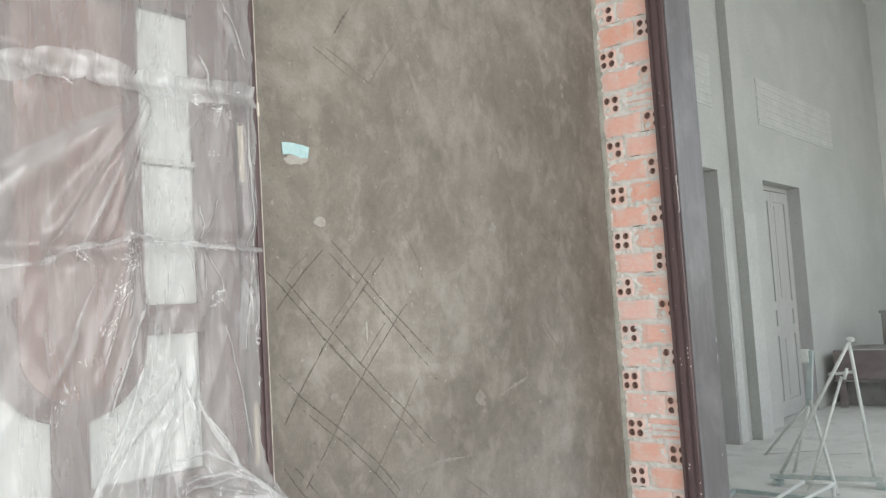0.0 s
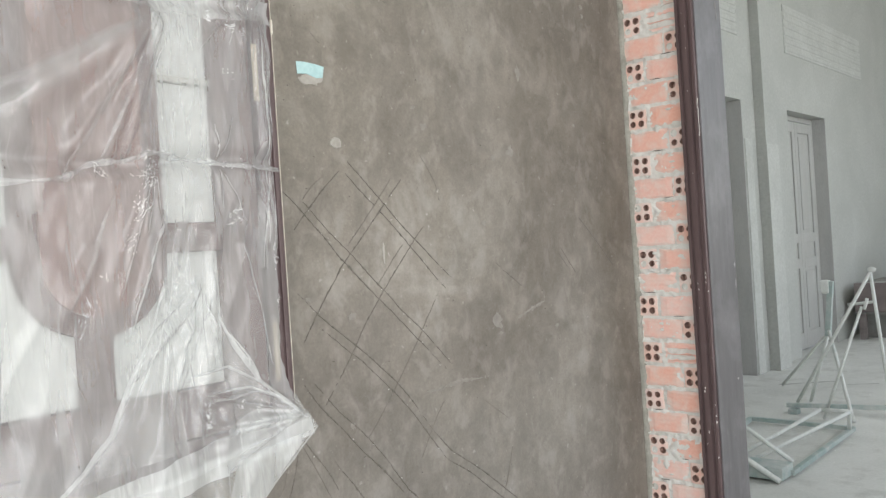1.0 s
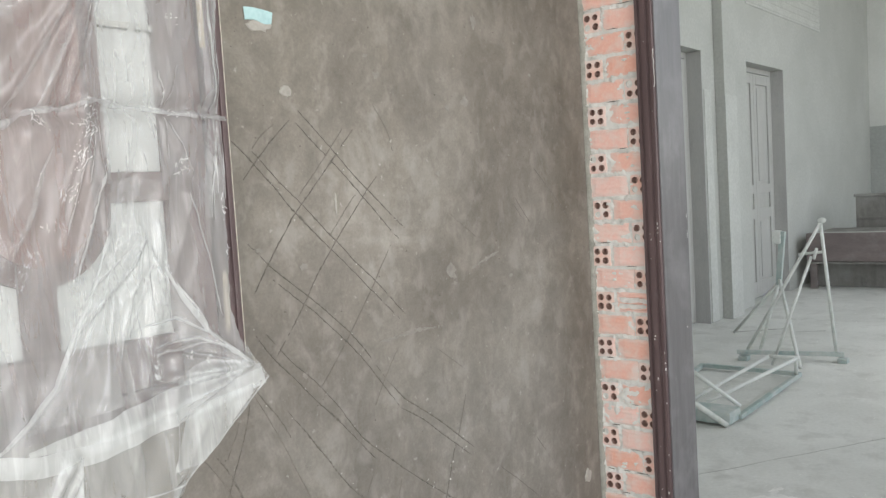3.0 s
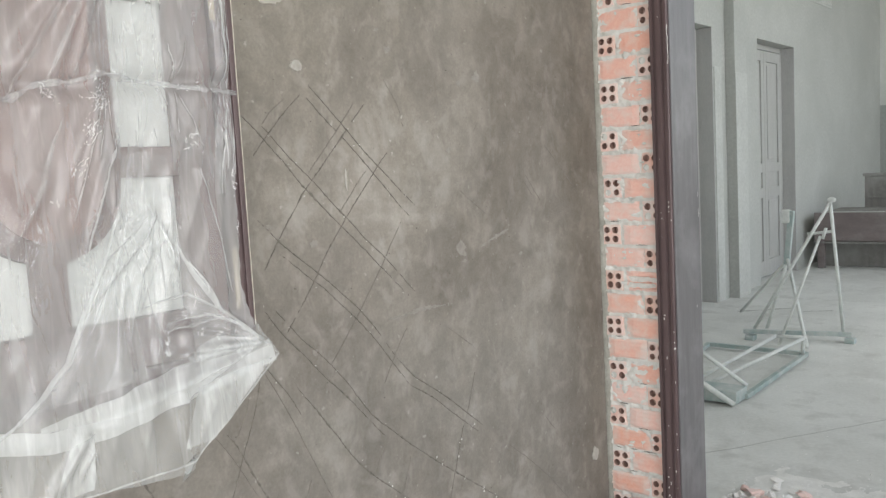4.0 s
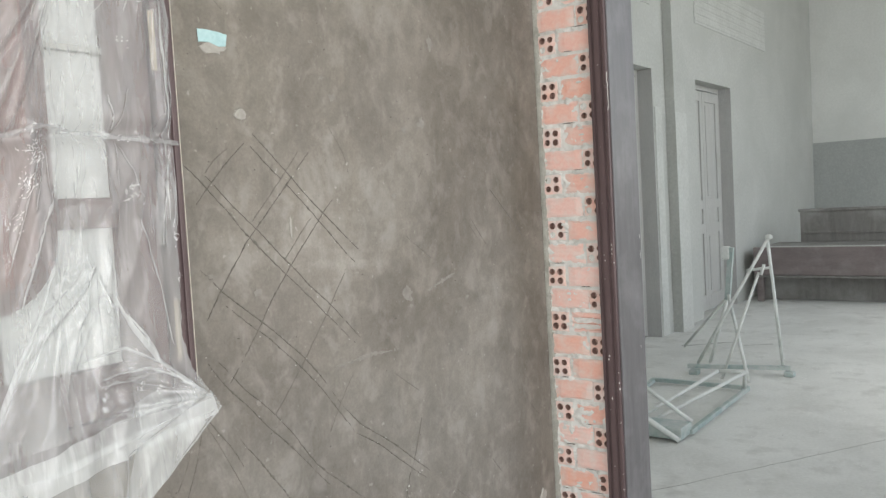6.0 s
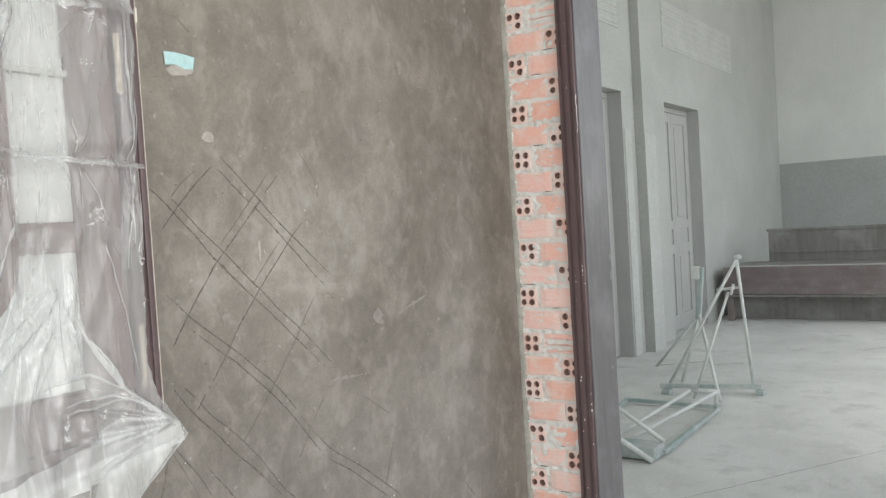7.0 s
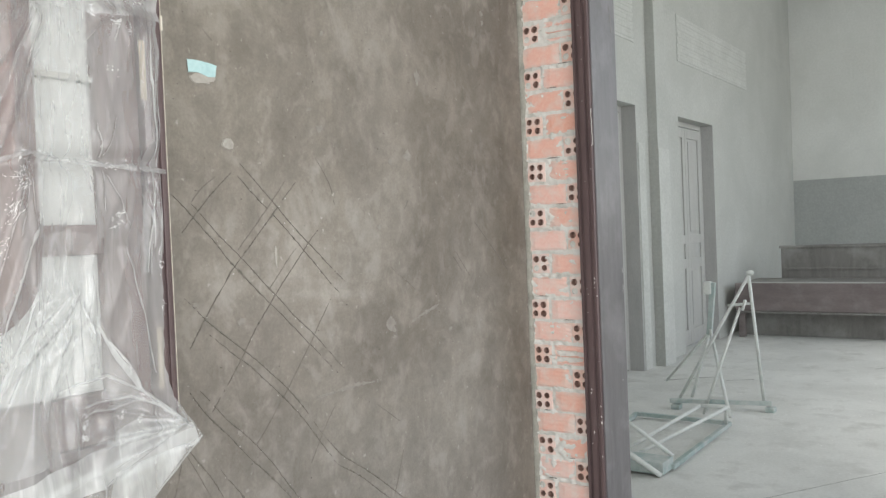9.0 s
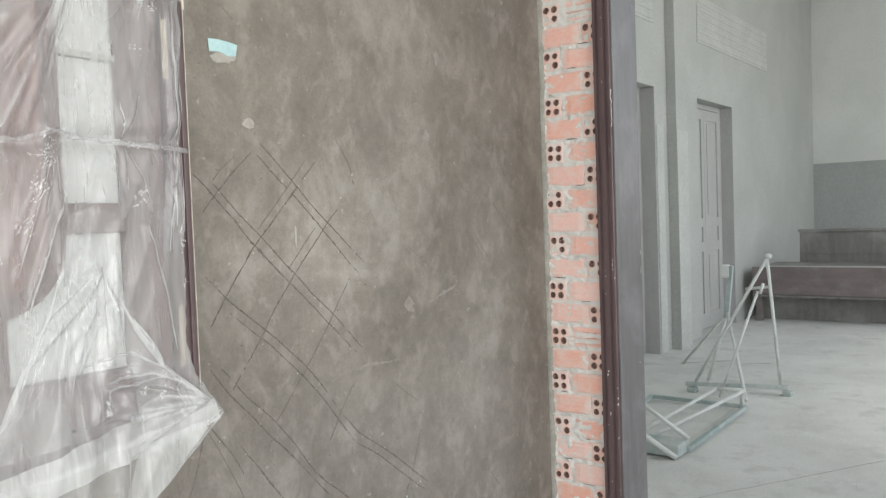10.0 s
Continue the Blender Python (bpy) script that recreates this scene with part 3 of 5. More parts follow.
def sheet():
    bm = bmesh.new()
    nu, nv = 210, 330
    rows = []
    for j in range(nv + 1):
        v = j / nv
        row = []
        for i in range(nu + 1):
            u = i / nu
            x_at = -2.86 + u * 1.06
            low = 0.862 + 0.010 * math.sin(x_at * 11) + 0.008 * noise.noise((x_at * 7, 0, 0))
            z = low + v * (2.72 - low)
            ragged = 0.010 * noise.noise((0, z * 9, 0)) + 0.005 * noise.noise((4, z * 40, 0)) if z > 1.18 else 0.003 * noise.noise((4, z * 40, 0))
            x = -2.86 + u * (right_edge(z) + ragged + 2.86)
            row.append(bm.verts.new((x, sheet_y(x, z), z)))
        rows.append(row)
    for j in range(nv):
        for i in range(nu):
            bm.faces.new((rows[j][i], rows[j][i + 1], rows[j + 1][i + 1], rows[j + 1][i]))
    ob = tagged(part("plastic_sheet", bm, FILM, None, smooth=True), "crumpled clear polythene sheet taped over the window", "plastic sheet")
    ob.visible_shadow = False

    def strip(name, path, width, seed, mat=FILM_THICK, lift=0.008, twist=0.5, label="", taper=False, wild=1.0):
        """A doubled strip of film that lies on the sheet along a path of x, z points."""
        b = bmesh.new()
        pts = [Vector(p) for p in path]
        rings = []
        steps = 90
        for k in range(steps + 1):
            f = k / steps * (len(pts) - 1)
            a = min(int(f), len(pts) - 2)
            p = pts[a].lerp(pts[a + 1], f - a)
            d = (pts[a + 1] - pts[a]).normalized()
            side = Vector((-d.y, d.x))
            half = 0.5 * width * (0.95 + wild * (0.7 * noise.noise((f * 4, seed, 0)) + 0.5 * noise.noise((k * 0.4, seed, 7))))
            if taper:
                half *= math.sin(math.pi * (0.06 + 0.88 * k / steps))
            p = p + side * width * 0.5 * wild * noise.noise((k * 0.09, seed, 5))
            ring = []
            for q in range(7):
                w = (q / 6 - 0.5) * 2
                at = p + side * w * half
                bulge = lift * (1 - w * w) * (0.6 + twist * noise.noise((k * 0.25, w * 2 + seed, 3)))
                ring.append(b.verts.new((at.x, sheet_y(at.x, at.y) - 0.002 - 0.0007 * (seed % 7) - max(bulge, 0.0), at.y)))
            rings.append(ring)
        for r0, r1 in zip(rings, rings[1:]):
            for q in range(6):
                b.faces.new((r0[q], r1[q], r1[q + 1], r0[q + 1]))
        s = part(name, b, mat, ob, label, smooth=True)
        s.visible_shadow = False
        return s

    strip("hem", ((-2.84, 1.064), (-2.475, 1.034), (-2.341, 1.001), (-2.235, 0.999), (-2.087, 1.019), (-1.921, 1.040), (-1.79, 1.066)), 0.044, 1.0, FILM_HEM, lift=0.003, wild=0.08, label="doubled milky hem of the sheet")
    strip("twisted_band", ((-2.84, 1.62), (-2.35, 1.66), (-2.233, 1.70), (-2.132, 1.713), (-1.965, 1.70), (-1.815, 1.691)), 0.012, 2.0, FILM_MID, twist=2.0, wild=1.5, label="gathered band of film")
    strip("twisted_band", ((-2.84, 2.02), (-2.411, 2.04), (-2.246, 2.07), (-2.135, 2.047), (-1.989, 2.059), (-1.824, 2.065)), 0.062, 3.0, FILM_MID, lift=0.002, twist=0.8, wild=0.3, label="gathered band of film")
    for k, (x0, z0, x1, z1, w) in enumerate(FOLDS + FINE_FOLDS):
        strip("fold", ((x0, z0), ((x0 + x1) / 2 + 0.004, (z0 + z1) / 2), (x1, z1)), w * (1.5 if k < len(FOLDS) else 1.2), 10.0 + k, FILM_THICK if k < len(FOLDS) else FILM_MID, lift=0.003, taper=True)
    # doubled film just over the hem
    strip("soft_fold", ((-2.36, 1.03), (-2.20, 1.035), (-2.07, 1.055), (-1.93, 1.080), (-1.80, 1.092)), 0.055, 61.0, FILM_THICK, lift=0.002, taper=True, wild=0.10)
    strip("soft_fold", ((-2.02, 1.095), (-1.93, 1.105), (-1.82, 1.10)), 0.05, 62.0, FILM_MID, lift=0.002, taper=True, wild=0.12)
    # broad soft folds, laid up of thin layers
    for k, (x0, z0, x1, z1, w) in enumerate(((-2.16, 2.00, -2.54, 1.73, 0.060), (-2.18, 1.99, -2.50, 1.80, 0.035), (-2.145, 2.005, -2.36, 1.64, 0.016), (-2.14, 2.0, -2.285, 1.66, 0.014), (-2.13, 1.99, -2.225, 1.68, 0.010),
                                             (-2.25, 1.62, -2.361, 1.385, 0.016),
                                             (-2.06, 1.42, -2.23, 1.24, 0.02), (-2.03, 1.40, -2.12, 1.20, 0.016), (-2.12, 1.94, -2.20, 1.74, 0.014))):
        for f in (1.0, 0.6, 0.3):
            strip("soft_fold", ((x0, z0), ((x0 + x1) / 2 + 0.006, (z0 + z1) / 2), (x1, z1)), w * f, 70.0 + k, FILM_CLEAR, lift=0.003 + 0.002 * (1 - f), taper=True, wild=0.4)
    # glints on crinkled places: little long facets, made bright by their near-white colour
    r = random.Random(31)
    b = bmesh.new()
    for x0, z0, x1, z1, spread, count in ((-2.160, 1.70, -2.255, 1.45, 0.016, 90), (-2.285, 1.46, -2.345, 1.35, 0.016, 26), (-2.25, 1.685, -2.30, 1.655, 0.016, 18), (-2.20, 1.722, -2.10, 1.718, 0.006, 16),
                                          (-2.44, 2.22, -2.47, 2.12, 0.02, 22), (-2.26, 2.01, -2.30, 2.03, 0.010, 7), (-2.06, 2.035, -1.98, 2.03, 0.012, 14), (-1.97, 2.02, -1.90, 2.01, 0.012, 12),
                                          (-1.97, 1.915, -1.94, 1.91, 0.010, 7), (-2.10, 1.45, -2.16, 1.37, 0.012, 22), (-1.97, 1.60, -1.92, 1.50, 0.018, 18), (-1.99, 1.70, -1.85, 1.693, 0.010, 20),
                                          (-2.055, 1.19, -2.075, 1.09, 0.010, 30), (-1.99, 1.15, -1.90, 1.12, 0.010, 14), (-1.855, 1.66, -1.852, 1.30, 0.004, 22)):
        along = Vector((x1 - x0, z1 - z0)).normalized()
        knots = [r.random() for k in range(max(3, count // 4))]
        for k in range(count * 2):
            f = min(1, max(0, r.choice(knots) + r.gauss(0, 0.03)))
            at = Vector((x0, z0)).lerp(Vector((x1, z1)), f) + Vector((-along.y, along.x)) * r.gauss(0, spread * 0.6)
            way = (along + Vector((r.gauss(0, 0.45), r.gauss(0, 0.45)))).normalized()
            side = Vector((-way.y, way.x))
            long, wide = 0.0012 + r.expovariate(1) * 0.0021, r.uniform(0.0004, 0.0013)
            vs = []
            for u, v in ((-1, -0.2), (-0.2, -1), (1, -0.1), (0.3, 1)):
                p = at + way * u * long * r.uniform(0.7, 1.2) + side * v * wide * r.uniform(0.6, 1.4)
                vs.append(b.verts.new((p.x, sheet_y(p.x, p.y) - 0.011 - 0.002 * r.random(), p.y)))
            b.faces.new(vs)
    c = part("crinkle", b, FILM_GLINT, ob)
    tagged(c, "small white facets painted as glints on the film", kind="stuff")
    c.visible_shadow = False
    # film gathered at the cross bar, which spreads in long pleats down to the hem
    left = ((-2.126, 1.545), (-2.150, 1.44), (-2.182, 1.345), (-2.287, 1.144), (-2.375, 1.065))
    right = ((-2.022, 1.545), (-2.018, 1.43), (-1.998, 1.325), (-1.915, 1.195), (-1.815, 1.095))
    b = bmesh.new()
    rows = []
    for j in range(91):
        f = j / 90 * 4
        a = min(int(f), 3)
        l, r = Vector(left[a]).lerp(Vector(left[a + 1]), f - a), Vector(right[a]).lerp(Vector(right[a + 1]), f - a)
        row = []
        for i in range(141):
            u = i / 140
            p = l.lerp(r, u)
            p.y += 0.012 * math.sin(math.pi * u) * (1 - j / 90)
            v = u * 11 + 1.6 * noise.noise((u * 5, j * 0.012, 4)) + 0.3 * noise.noise((u * 9, j * 0.05, 6))
            pleat = abs((v % 1.0) - 0.5) * 2
            deep = (0.0016 + 0.0065 * (j / 90) ** 1.5) * (0.35 + 0.9 * abs(noise.noise((int(v) * 3.3, 5, 1))))
            row.append(b.verts.new((p.x, sheet_y(p.x, p.y) - 0.004 - deep * pleat ** 1.6 - 0.0025 * noise.noise((p.x * 30, p.y * 14, 2)), p.y)))
        rows.append(row)
    for j in range(90):
        for i in range(140):
            b.faces.new((rows[j][i], rows[j + 1][i], rows[j + 1][i + 1], rows[j][i + 1]))
    s = part("gathered_film", b, FILM_PLEAT, ob, "film gathered into long pleats", smooth=True)
    s.visible_shadow = False
    for k, (path, w) in enumerate(((((-2.150, 1.42), (-2.182, 1.345), (-2.24, 1.235), (-2.287, 1.144), (-2.345, 1.09), (-2.397, 1.05), (-2.48, 1.01)), 0.013),
                                   (((-2.02, 1.37), (-1.999, 1.314), (-1.95, 1.235), (-1.915, 1.192), (-1.86, 1.14), (-1.812, 1.098)), 0.011),
                                   (((-2.109, 1.222), (-2.05, 1.234), (-1.995, 1.237), (-1.95, 1.21), (-1.908, 1.184)), 0.008),
                                   (((-2.058, 1.180), (-1.99, 1.184), (-1.94, 1.182), (-1.88, 1.15), (-1.825, 1.105)), 0.008),
                                   (((-2.12, 1.43), (-2.16, 1.33), (-2.22, 1.22)), 0.006), (((-2.07, 1.45), (-2.085, 1.33), (-2.12, 1.22)), 0.006),
                                   (((-2.262, 1.0), (-2.266, 0.95), (-2.272, 0.888)), 0.006))):
        strip("fold", path, w, 130.0 + k, FILM_THICK, lift=0.007, taper=True, wild=0.35)
    # milky patches on the hanging edge: the first stands in for a reflection, the second is a doubled flap
    for k, (top, low) in enumerate(((((-2.31, 0.985), (-2.258, 1.0)), ((-2.36, 0.876), (-2.27, 0.886))), (((-2.007, 1.030), (-1.80, 1.056)), ((-2.06, 0.905), (-1.985, 0.905))))):
        b = bmesh.new()
        rows = []
        for j in range(21):
            row = []
            for i in range(21):
                p = Vector(top[0]).lerp(Vector(top[1]), i / 20).lerp(Vector(low[0]).lerp(Vector(low[1]), i / 20), j / 20)
                row.append(b.verts.new((p.x, sheet_y(p.x, p.y) - 0.010 - 0.003 * noise.noise((p.x * 18, p.y * 9, k)), p.y)))
            rows.append(row)
        for j in range(20):
            for i in range(20):
                b.faces.new((rows[j][i], rows[j + 1][i], rows[j + 1][i + 1], rows[j][i + 1]))
        s = part("doubled_corner", b, FILM_MID, ob, smooth=True)
        s.visible_shadow = False
    # doubled lower layer that was folded up behind the hem
    b = bmesh.new()
    rows = []
    for j in range(31):
        row = []
        for i in range(111):
            x = -2.86 + 1.04 * i / 110
            top = 1.20 - 0.03 * math.sin((x + 2.8) * 4) - 0.10 * max(0, (x + 1.95) / 0.13) + 0.02 * noise.noise((x * 12, 0, 3))
            z = 1.0 + (top - 1.0) * j / 30 + 0.035 * (1 - j / 30) * max(0, (x + 2.2) / 0.4)
            row.append(b.verts.new((x, sheet_y(x, z) + 0.010 + 0.004 * noise.noise((x * 22, z * 22, 1)), z)))
        rows.append(row)
    for j in range(30):
        for i in range(110):
            b.faces.new((rows[j][i], rows[j][i + 1], rows[j + 1][i + 1], rows[j + 1][i]))
    s = part("inner_fold", b, FILM_CLEAR, ob, smooth=True)
    s.visible_shadow = False
    # second layer of the hanging lower edge, and its rolled rim
    b = bmesh.new()
    rows = []
    for j in range(25):
        row = []
        for i in range(111):
            z = 0.876 + (1.02 - 0.876) * j / 24
            x = -2.86 + (right_edge(z) - 0.012 + 2.86) * i / 110
            row.append(b.verts.new((x, sheet_y(x, z) + 0.012 + 0.004 * noise.noise((x * 20, z * 20, 1)), z)))
        rows.append(row)
    for j in range(24):
        for i in range(110):
            b.faces.new((rows[j][i], rows[j][i + 1], rows[j + 1][i + 1], rows[j + 1][i]))
    s = part("lower_flap", b, FILM_CLEAR, ob, smooth=True)
    s.visible_shadow = False
    strip("rim", ((-2.84, 0.862), (-2.45, 0.868), (-2.2, 0.872), (-2.034, 0.870), (-1.90, 0.965), (-1.776, 1.060)), 0.0045, 60.0, lift=0.001, wild=0.3)
    # torn tag that hangs from the lower edge
    b = bmesh.new()
    vs = [b.verts.new(p) for p in ((-2.06, sheet_y(-2.06, 0.88) - 0.004, 0.872), (-2.025, sheet_y(-2.02, 0.88) - 0.004, 0.888), (-2.03, -0.10, 0.848), (-2.065, -0.105, 0.830))]
    b.faces.new(vs)
    part("torn_tag", b, FILM_THICK, ob)


sheet()


# ---------------------------------------------------------------- marks on the render
# scored key lines, each by the few places where the trowel turned: x, z on the wall
SCORES_FALLING = (
    ((-1.540, 1.733), (-1.436, 1.638), (-1.286, 1.501), (-1.139, 1.381)),
    ((-1.554, 1.702), (-1.423, 1.588), (-1.262, 1.438), (-1.168, 1.348)),
    ((-1.760, 1.644), (-1.666, 1.557), (-1.568, 1.451), (-1.381, 1.280), (-1.162, 1.082)),
    ((-1.698, 1.617), (-1.603, 1.527), (-1.430, 1.365), (-1.330, 1.275), (-1.159, 1.117)),
    ((-1.733, 1.382), (-1.651, 1.305), (-1.479, 1.169), (-1.375, 1.071), (-1.250, 0.916)),
    ((-1.680, 1.296), (-1.580, 1.218), (-1.462, 1.118), (-1.356, 1.009), (-1.208, 0.830)),
)
SCORES_LOW = (
    ((-1.250, 0.916), (-1.180, 0.848), (-1.034, 0.747), (-0.859, 0.605)),
    ((-1.208, 0.830), (-1.118, 0.773), (-1.009, 0.689), (-0.877, 0.586)),
    ((-1.746, 1.168), (-1.683, 1.083), (-1.590, 0.980), (-1.461, 0.849), (-1.320, 0.698)),
    ((-1.699, 1.143), (-1.595, 1.033), (-1.488, 0.926), (-1.379, 0.786), (-1.209, 0.640), (-1.017, 0.492), (-0.746, 0.297), (-0.625, 0.212)),
    ((-1.754, 1.021), (-1.684, 0.927), (-1.639, 0.849)),
    ((-1.653, 0.942), (-1.543, 0.792), (-1.389, 0.604), (-1.092, 0.357)),
    ((-1.900, 0.901), (-1.840, 0.812), (-1.780, 0.688), (-1.714, 0.577)),
    ((-2.121, 0.849), (-2.087, 0.788), (-2.030, 0.690)),
    ((-2.315, 0.828), (-2.200, 0.66)),
)
SCORES_RISING = (
    ((-1.332, 1.682), (-1.469, 1.549), (-1.568, 1.451), (-1.668, 1.329), (-1.733, 1.237)),
    ((-1.562, 1.707), (-1.651, 1.630), (-1.740, 1.536)),
    ((-1.243, 1.547), (-1.354, 1.442), (-1.490, 1.298), (-1.572, 1.189), (-1.665, 1.080)),
    ((-0.955, 0.642), (-1.017, 0.492), (-1.069, 0.349)),
    ((-1.762, 0.985), (-1.789, 0.894), (-1.845, 0.761), (-1.903, 0.644)),
)
SCORES_FAINT_RISING = (
    ((-1.375, 1.684), (-1.501, 1.549), (-1.556, 1.496)),
    ((-1.617, 1.692), (-1.657, 1.663), (-1.697, 1.622)),
    ((-1.341, 1.491), (-1.390, 1.444), (-1.451, 1.382)),
    ((-1.208, 1.333), (-1.307, 1.205), (-1.421, 1.070), (-1.518, 0.965)),
    ((-1.207, 1.009), (-1.264, 0.940), (-1.320, 0.864)),
    ((-1.791, 0.969), (-1.815, 0.901), (-1.845, 0.850)),
    ((-2.052, 0.852), (-2.077, 0.800), (-2.118, 0.724)),
    ((-0.800, 1.640), (-0.831, 1.601)), ((-0.884, 0.797), (-0.941, 0.662)),
    ((-1.334, 0.675), (-1.377, 0.600)), ((-1.225, 0.608), (-1.273, 0.495), (-1.299, 0.431)), ((-1.616, 0.675), (-1.666, 0.562)),
    ((-1.238, 2.349), (-1.363, 2.189)),
)
SCORES_FAINT_FALLING = (
    ((-1.911, 0.872), (-1.821, 0.731), (-1.760, 0.596)),
    ((-1.755, 1.003), (-1.688, 0.880), (-1.629, 0.759), (-1.531, 0.548)),
    ((-0.424, 1.578), (-0.290, 1.467), (-0.170, 1.361)), ((-0.534, 1.451), (-0.428, 1.337)), ((-0.546, 1.430), (-0.494, 1.376)),
    ((-1.248, 1.763), (-1.193, 1.682), (-1.173, 1.619)),
    ((-0.715, 0.499), (-0.502, 0.327), (-0.286, 0.116)), ((-0.182, 0.686), (-0.112, 0.619)), ((-0.477, 0.543), (-0.413, 0.470)),
    ((-0.926, 1.425), (-0.777, 1.322)), ((-1.017, 0.977), (-0.872, 0.879)),
    ((-1.573, 2.270), (-1.436, 2.207)), ((-1.531, 2.279), (-1.351, 2.197)), ((-1.640, 2.073), (-1.607, 2.044)),
)
SCORES_STRONG = SCORES_FALLING + SCORES_LOW + SCORES_RISING
SCORES_FAINT = SCORES_FAINT_RISING + SCORES_FAINT_FALLING


def score(path, seed, width, mat):
    """A scored groove, drawn as a thin uneven raised strip of dark mortar that breaks off here and there."""
    bm = bmesh.new()
    pts = [Vector((x, 0, z)) for x, z in path]
    if len(pts) > 2:
        pts = smooth_path(pts)
    last = None
    total = sum((b - a).length for a, b in zip(pts, pts[1:]))
    steps = max(8, int(total / 0.006))
    for k in range(steps + 1):
        f = k / steps * (len(pts) - 1)
        a = min(int(f), len(pts) - 2)
        p = pts[a].lerp(pts[a + 1], f - a)
        d = (pts[a + 1] - pts[a]).normalized()
        side = Vector((-d.z, 0, d.x))
        p = p + side * (0.004 * noise.noise((k * 0.055, seed, 2)) + 0.0020 * noise.noise((k * 0.7, seed, 4)))
        w = width * max(0.15, 0.8 + 0.8 * noise.noise((k * 0.06, seed, 0)) + 1.9 * noise.noise((k * 0.55, seed, 9))) * min(1, 4 * k / steps + 0.2, 4 * (1 - k / steps) + 0.2)
        if w < width * 0.12 or noise.noise((k * 0.17, seed, 14)) > 0.55:
            last = None
            continue
        ring = [bm.verts.new(p + side * w + Vector((0, -0.0006, 0))), bm.verts.new(p + Vector((0, -0.0022, 0))), bm.verts.new(p - side * w + Vector((0, -0.0006, 0)))]
        if last:
            for q in range(2):
                bm.faces.new((last[q], last[q + 1], ring[q + 1], ring[q]))
        last = ring
    bmesh.ops.recalc_face_normals(bm, faces=bm.faces)
    return part("score_mark", bm, mat, wall_north)


def smooth_path(pts):
    out = []
    for k in range(len(pts) - 1):
        p0, p1, p2, p3 = pts[max(k - 1, 0)], pts[k], pts[k + 1], pts[min(k + 2, len(pts) - 1)]
        for s in np.linspace(0, 1, 6, endpoint=False):
            out.append(0.5 * ((2 * p1) + (p2 - p0) * s + (2 * p0 - 5 * p1 + 4 * p2 - p3) * s * s + (3 * p1 - p0 - 3 * p2 + p3) * s ** 3))
    out.append(pts[-1])
    return out


for k, path in enumerate(SCORES_STRONG):
    score(path, k * 3.7, 0.0019, SCORE)
score(((-1.421, 2.411), (-1.487, 2.318)), 71.0, 0.0032, SCORE)
for k, path in enumerate((((-1.287, 1.048), (-1.13, 1.053), (-0.982, 1.049)), ((-0.819, 1.216), (-0.652, 1.264)))):
    tagged(score(path, 60 + k, 0.006, FAINT_LIME), "pale trowel drag on the render")
for k, path in enumerate(SCORES_FAINT):
    score(path, 90 + k * 3.7, 0.0012, FAINT_SCORE)



def score_crumbs():
    """Crumbs of dry mortar that cling along the scored lines."""
    r = random.Random(21)
    verts, faces = [], []
    for path in SCORES_STRONG:
        for (x0, z0), (x1, z1) in zip(path, path[1:]):
            for k in range(int(math.hypot(x1 - x0, z1 - z0) / 0.035)):
                low = z0 < 0.72
                if r.random() < (0.35 if low else 0.8):
                    continue
                f, q = r.random(), r.uniform(0.0012, 0.0048) if low else r.uniform(0.0008, 0.0022)
                x, z = x0 + (x1 - x0) * f + r.gauss(0, 0.005), z0 + (z1 - z0) * f + r.gauss(0, 0.005)
                n = len(verts)
                verts += [(x - q, -0.0003, z - q), (x + q, -0.0003, z - q * r.random()), (x, -0.0003, z + q), (x, -0.003, z)]
                faces += [(n, n + 1, n + 3), (n + 1, n + 2, n + 3), (n + 2, n, n + 3)]
    me = bpy.data.meshes.new("mortar_crumbs")
    me.from_pydata(verts, [], faces)
    me.materials.append(SPLASH)
    ob = tagged(new("mortar_crumbs", me), "pale mortar crumbs along the scored lines", kind="stuff")
    ob.parent = wall_north


score_crumbs()


def flake(name, x, z, w, h, mat, seed, label, thick=0.004, jag=0.2):
    """A small ragged patch stuck on the render."""
    bm = bmesh.new()
    n = 18
    front, back = [], []
    for k in range(n):
        a = 2 * math.pi * k / n
        c, s = math.cos(a), math.sin(a)
        sq = 1 / max(abs(c), abs(s)) if jag < 0.15 else 1
        f = sq * (1 + jag * noise.noise((c * 2 + seed, s * 2, seed)) * 2)
        front.append(bm.verts.new((x + 0.46 * w * c * f, -thick, z + 0.46 * h * s * f)))
        back.append(bm.verts.new((x + 0.5 * w * c * f, -0.0005, z + 0.5 * h * s * f)))
    bm.faces.new(front)
    for k in range(n):
        bm.faces.new((front[k], front[(k + 1) % n], back[(k + 1) % n], back[k]))
    bmesh.ops.recalc_face_normals(bm, faces=bm.faces)
    return part(name, bm, mat, wall_north, label)


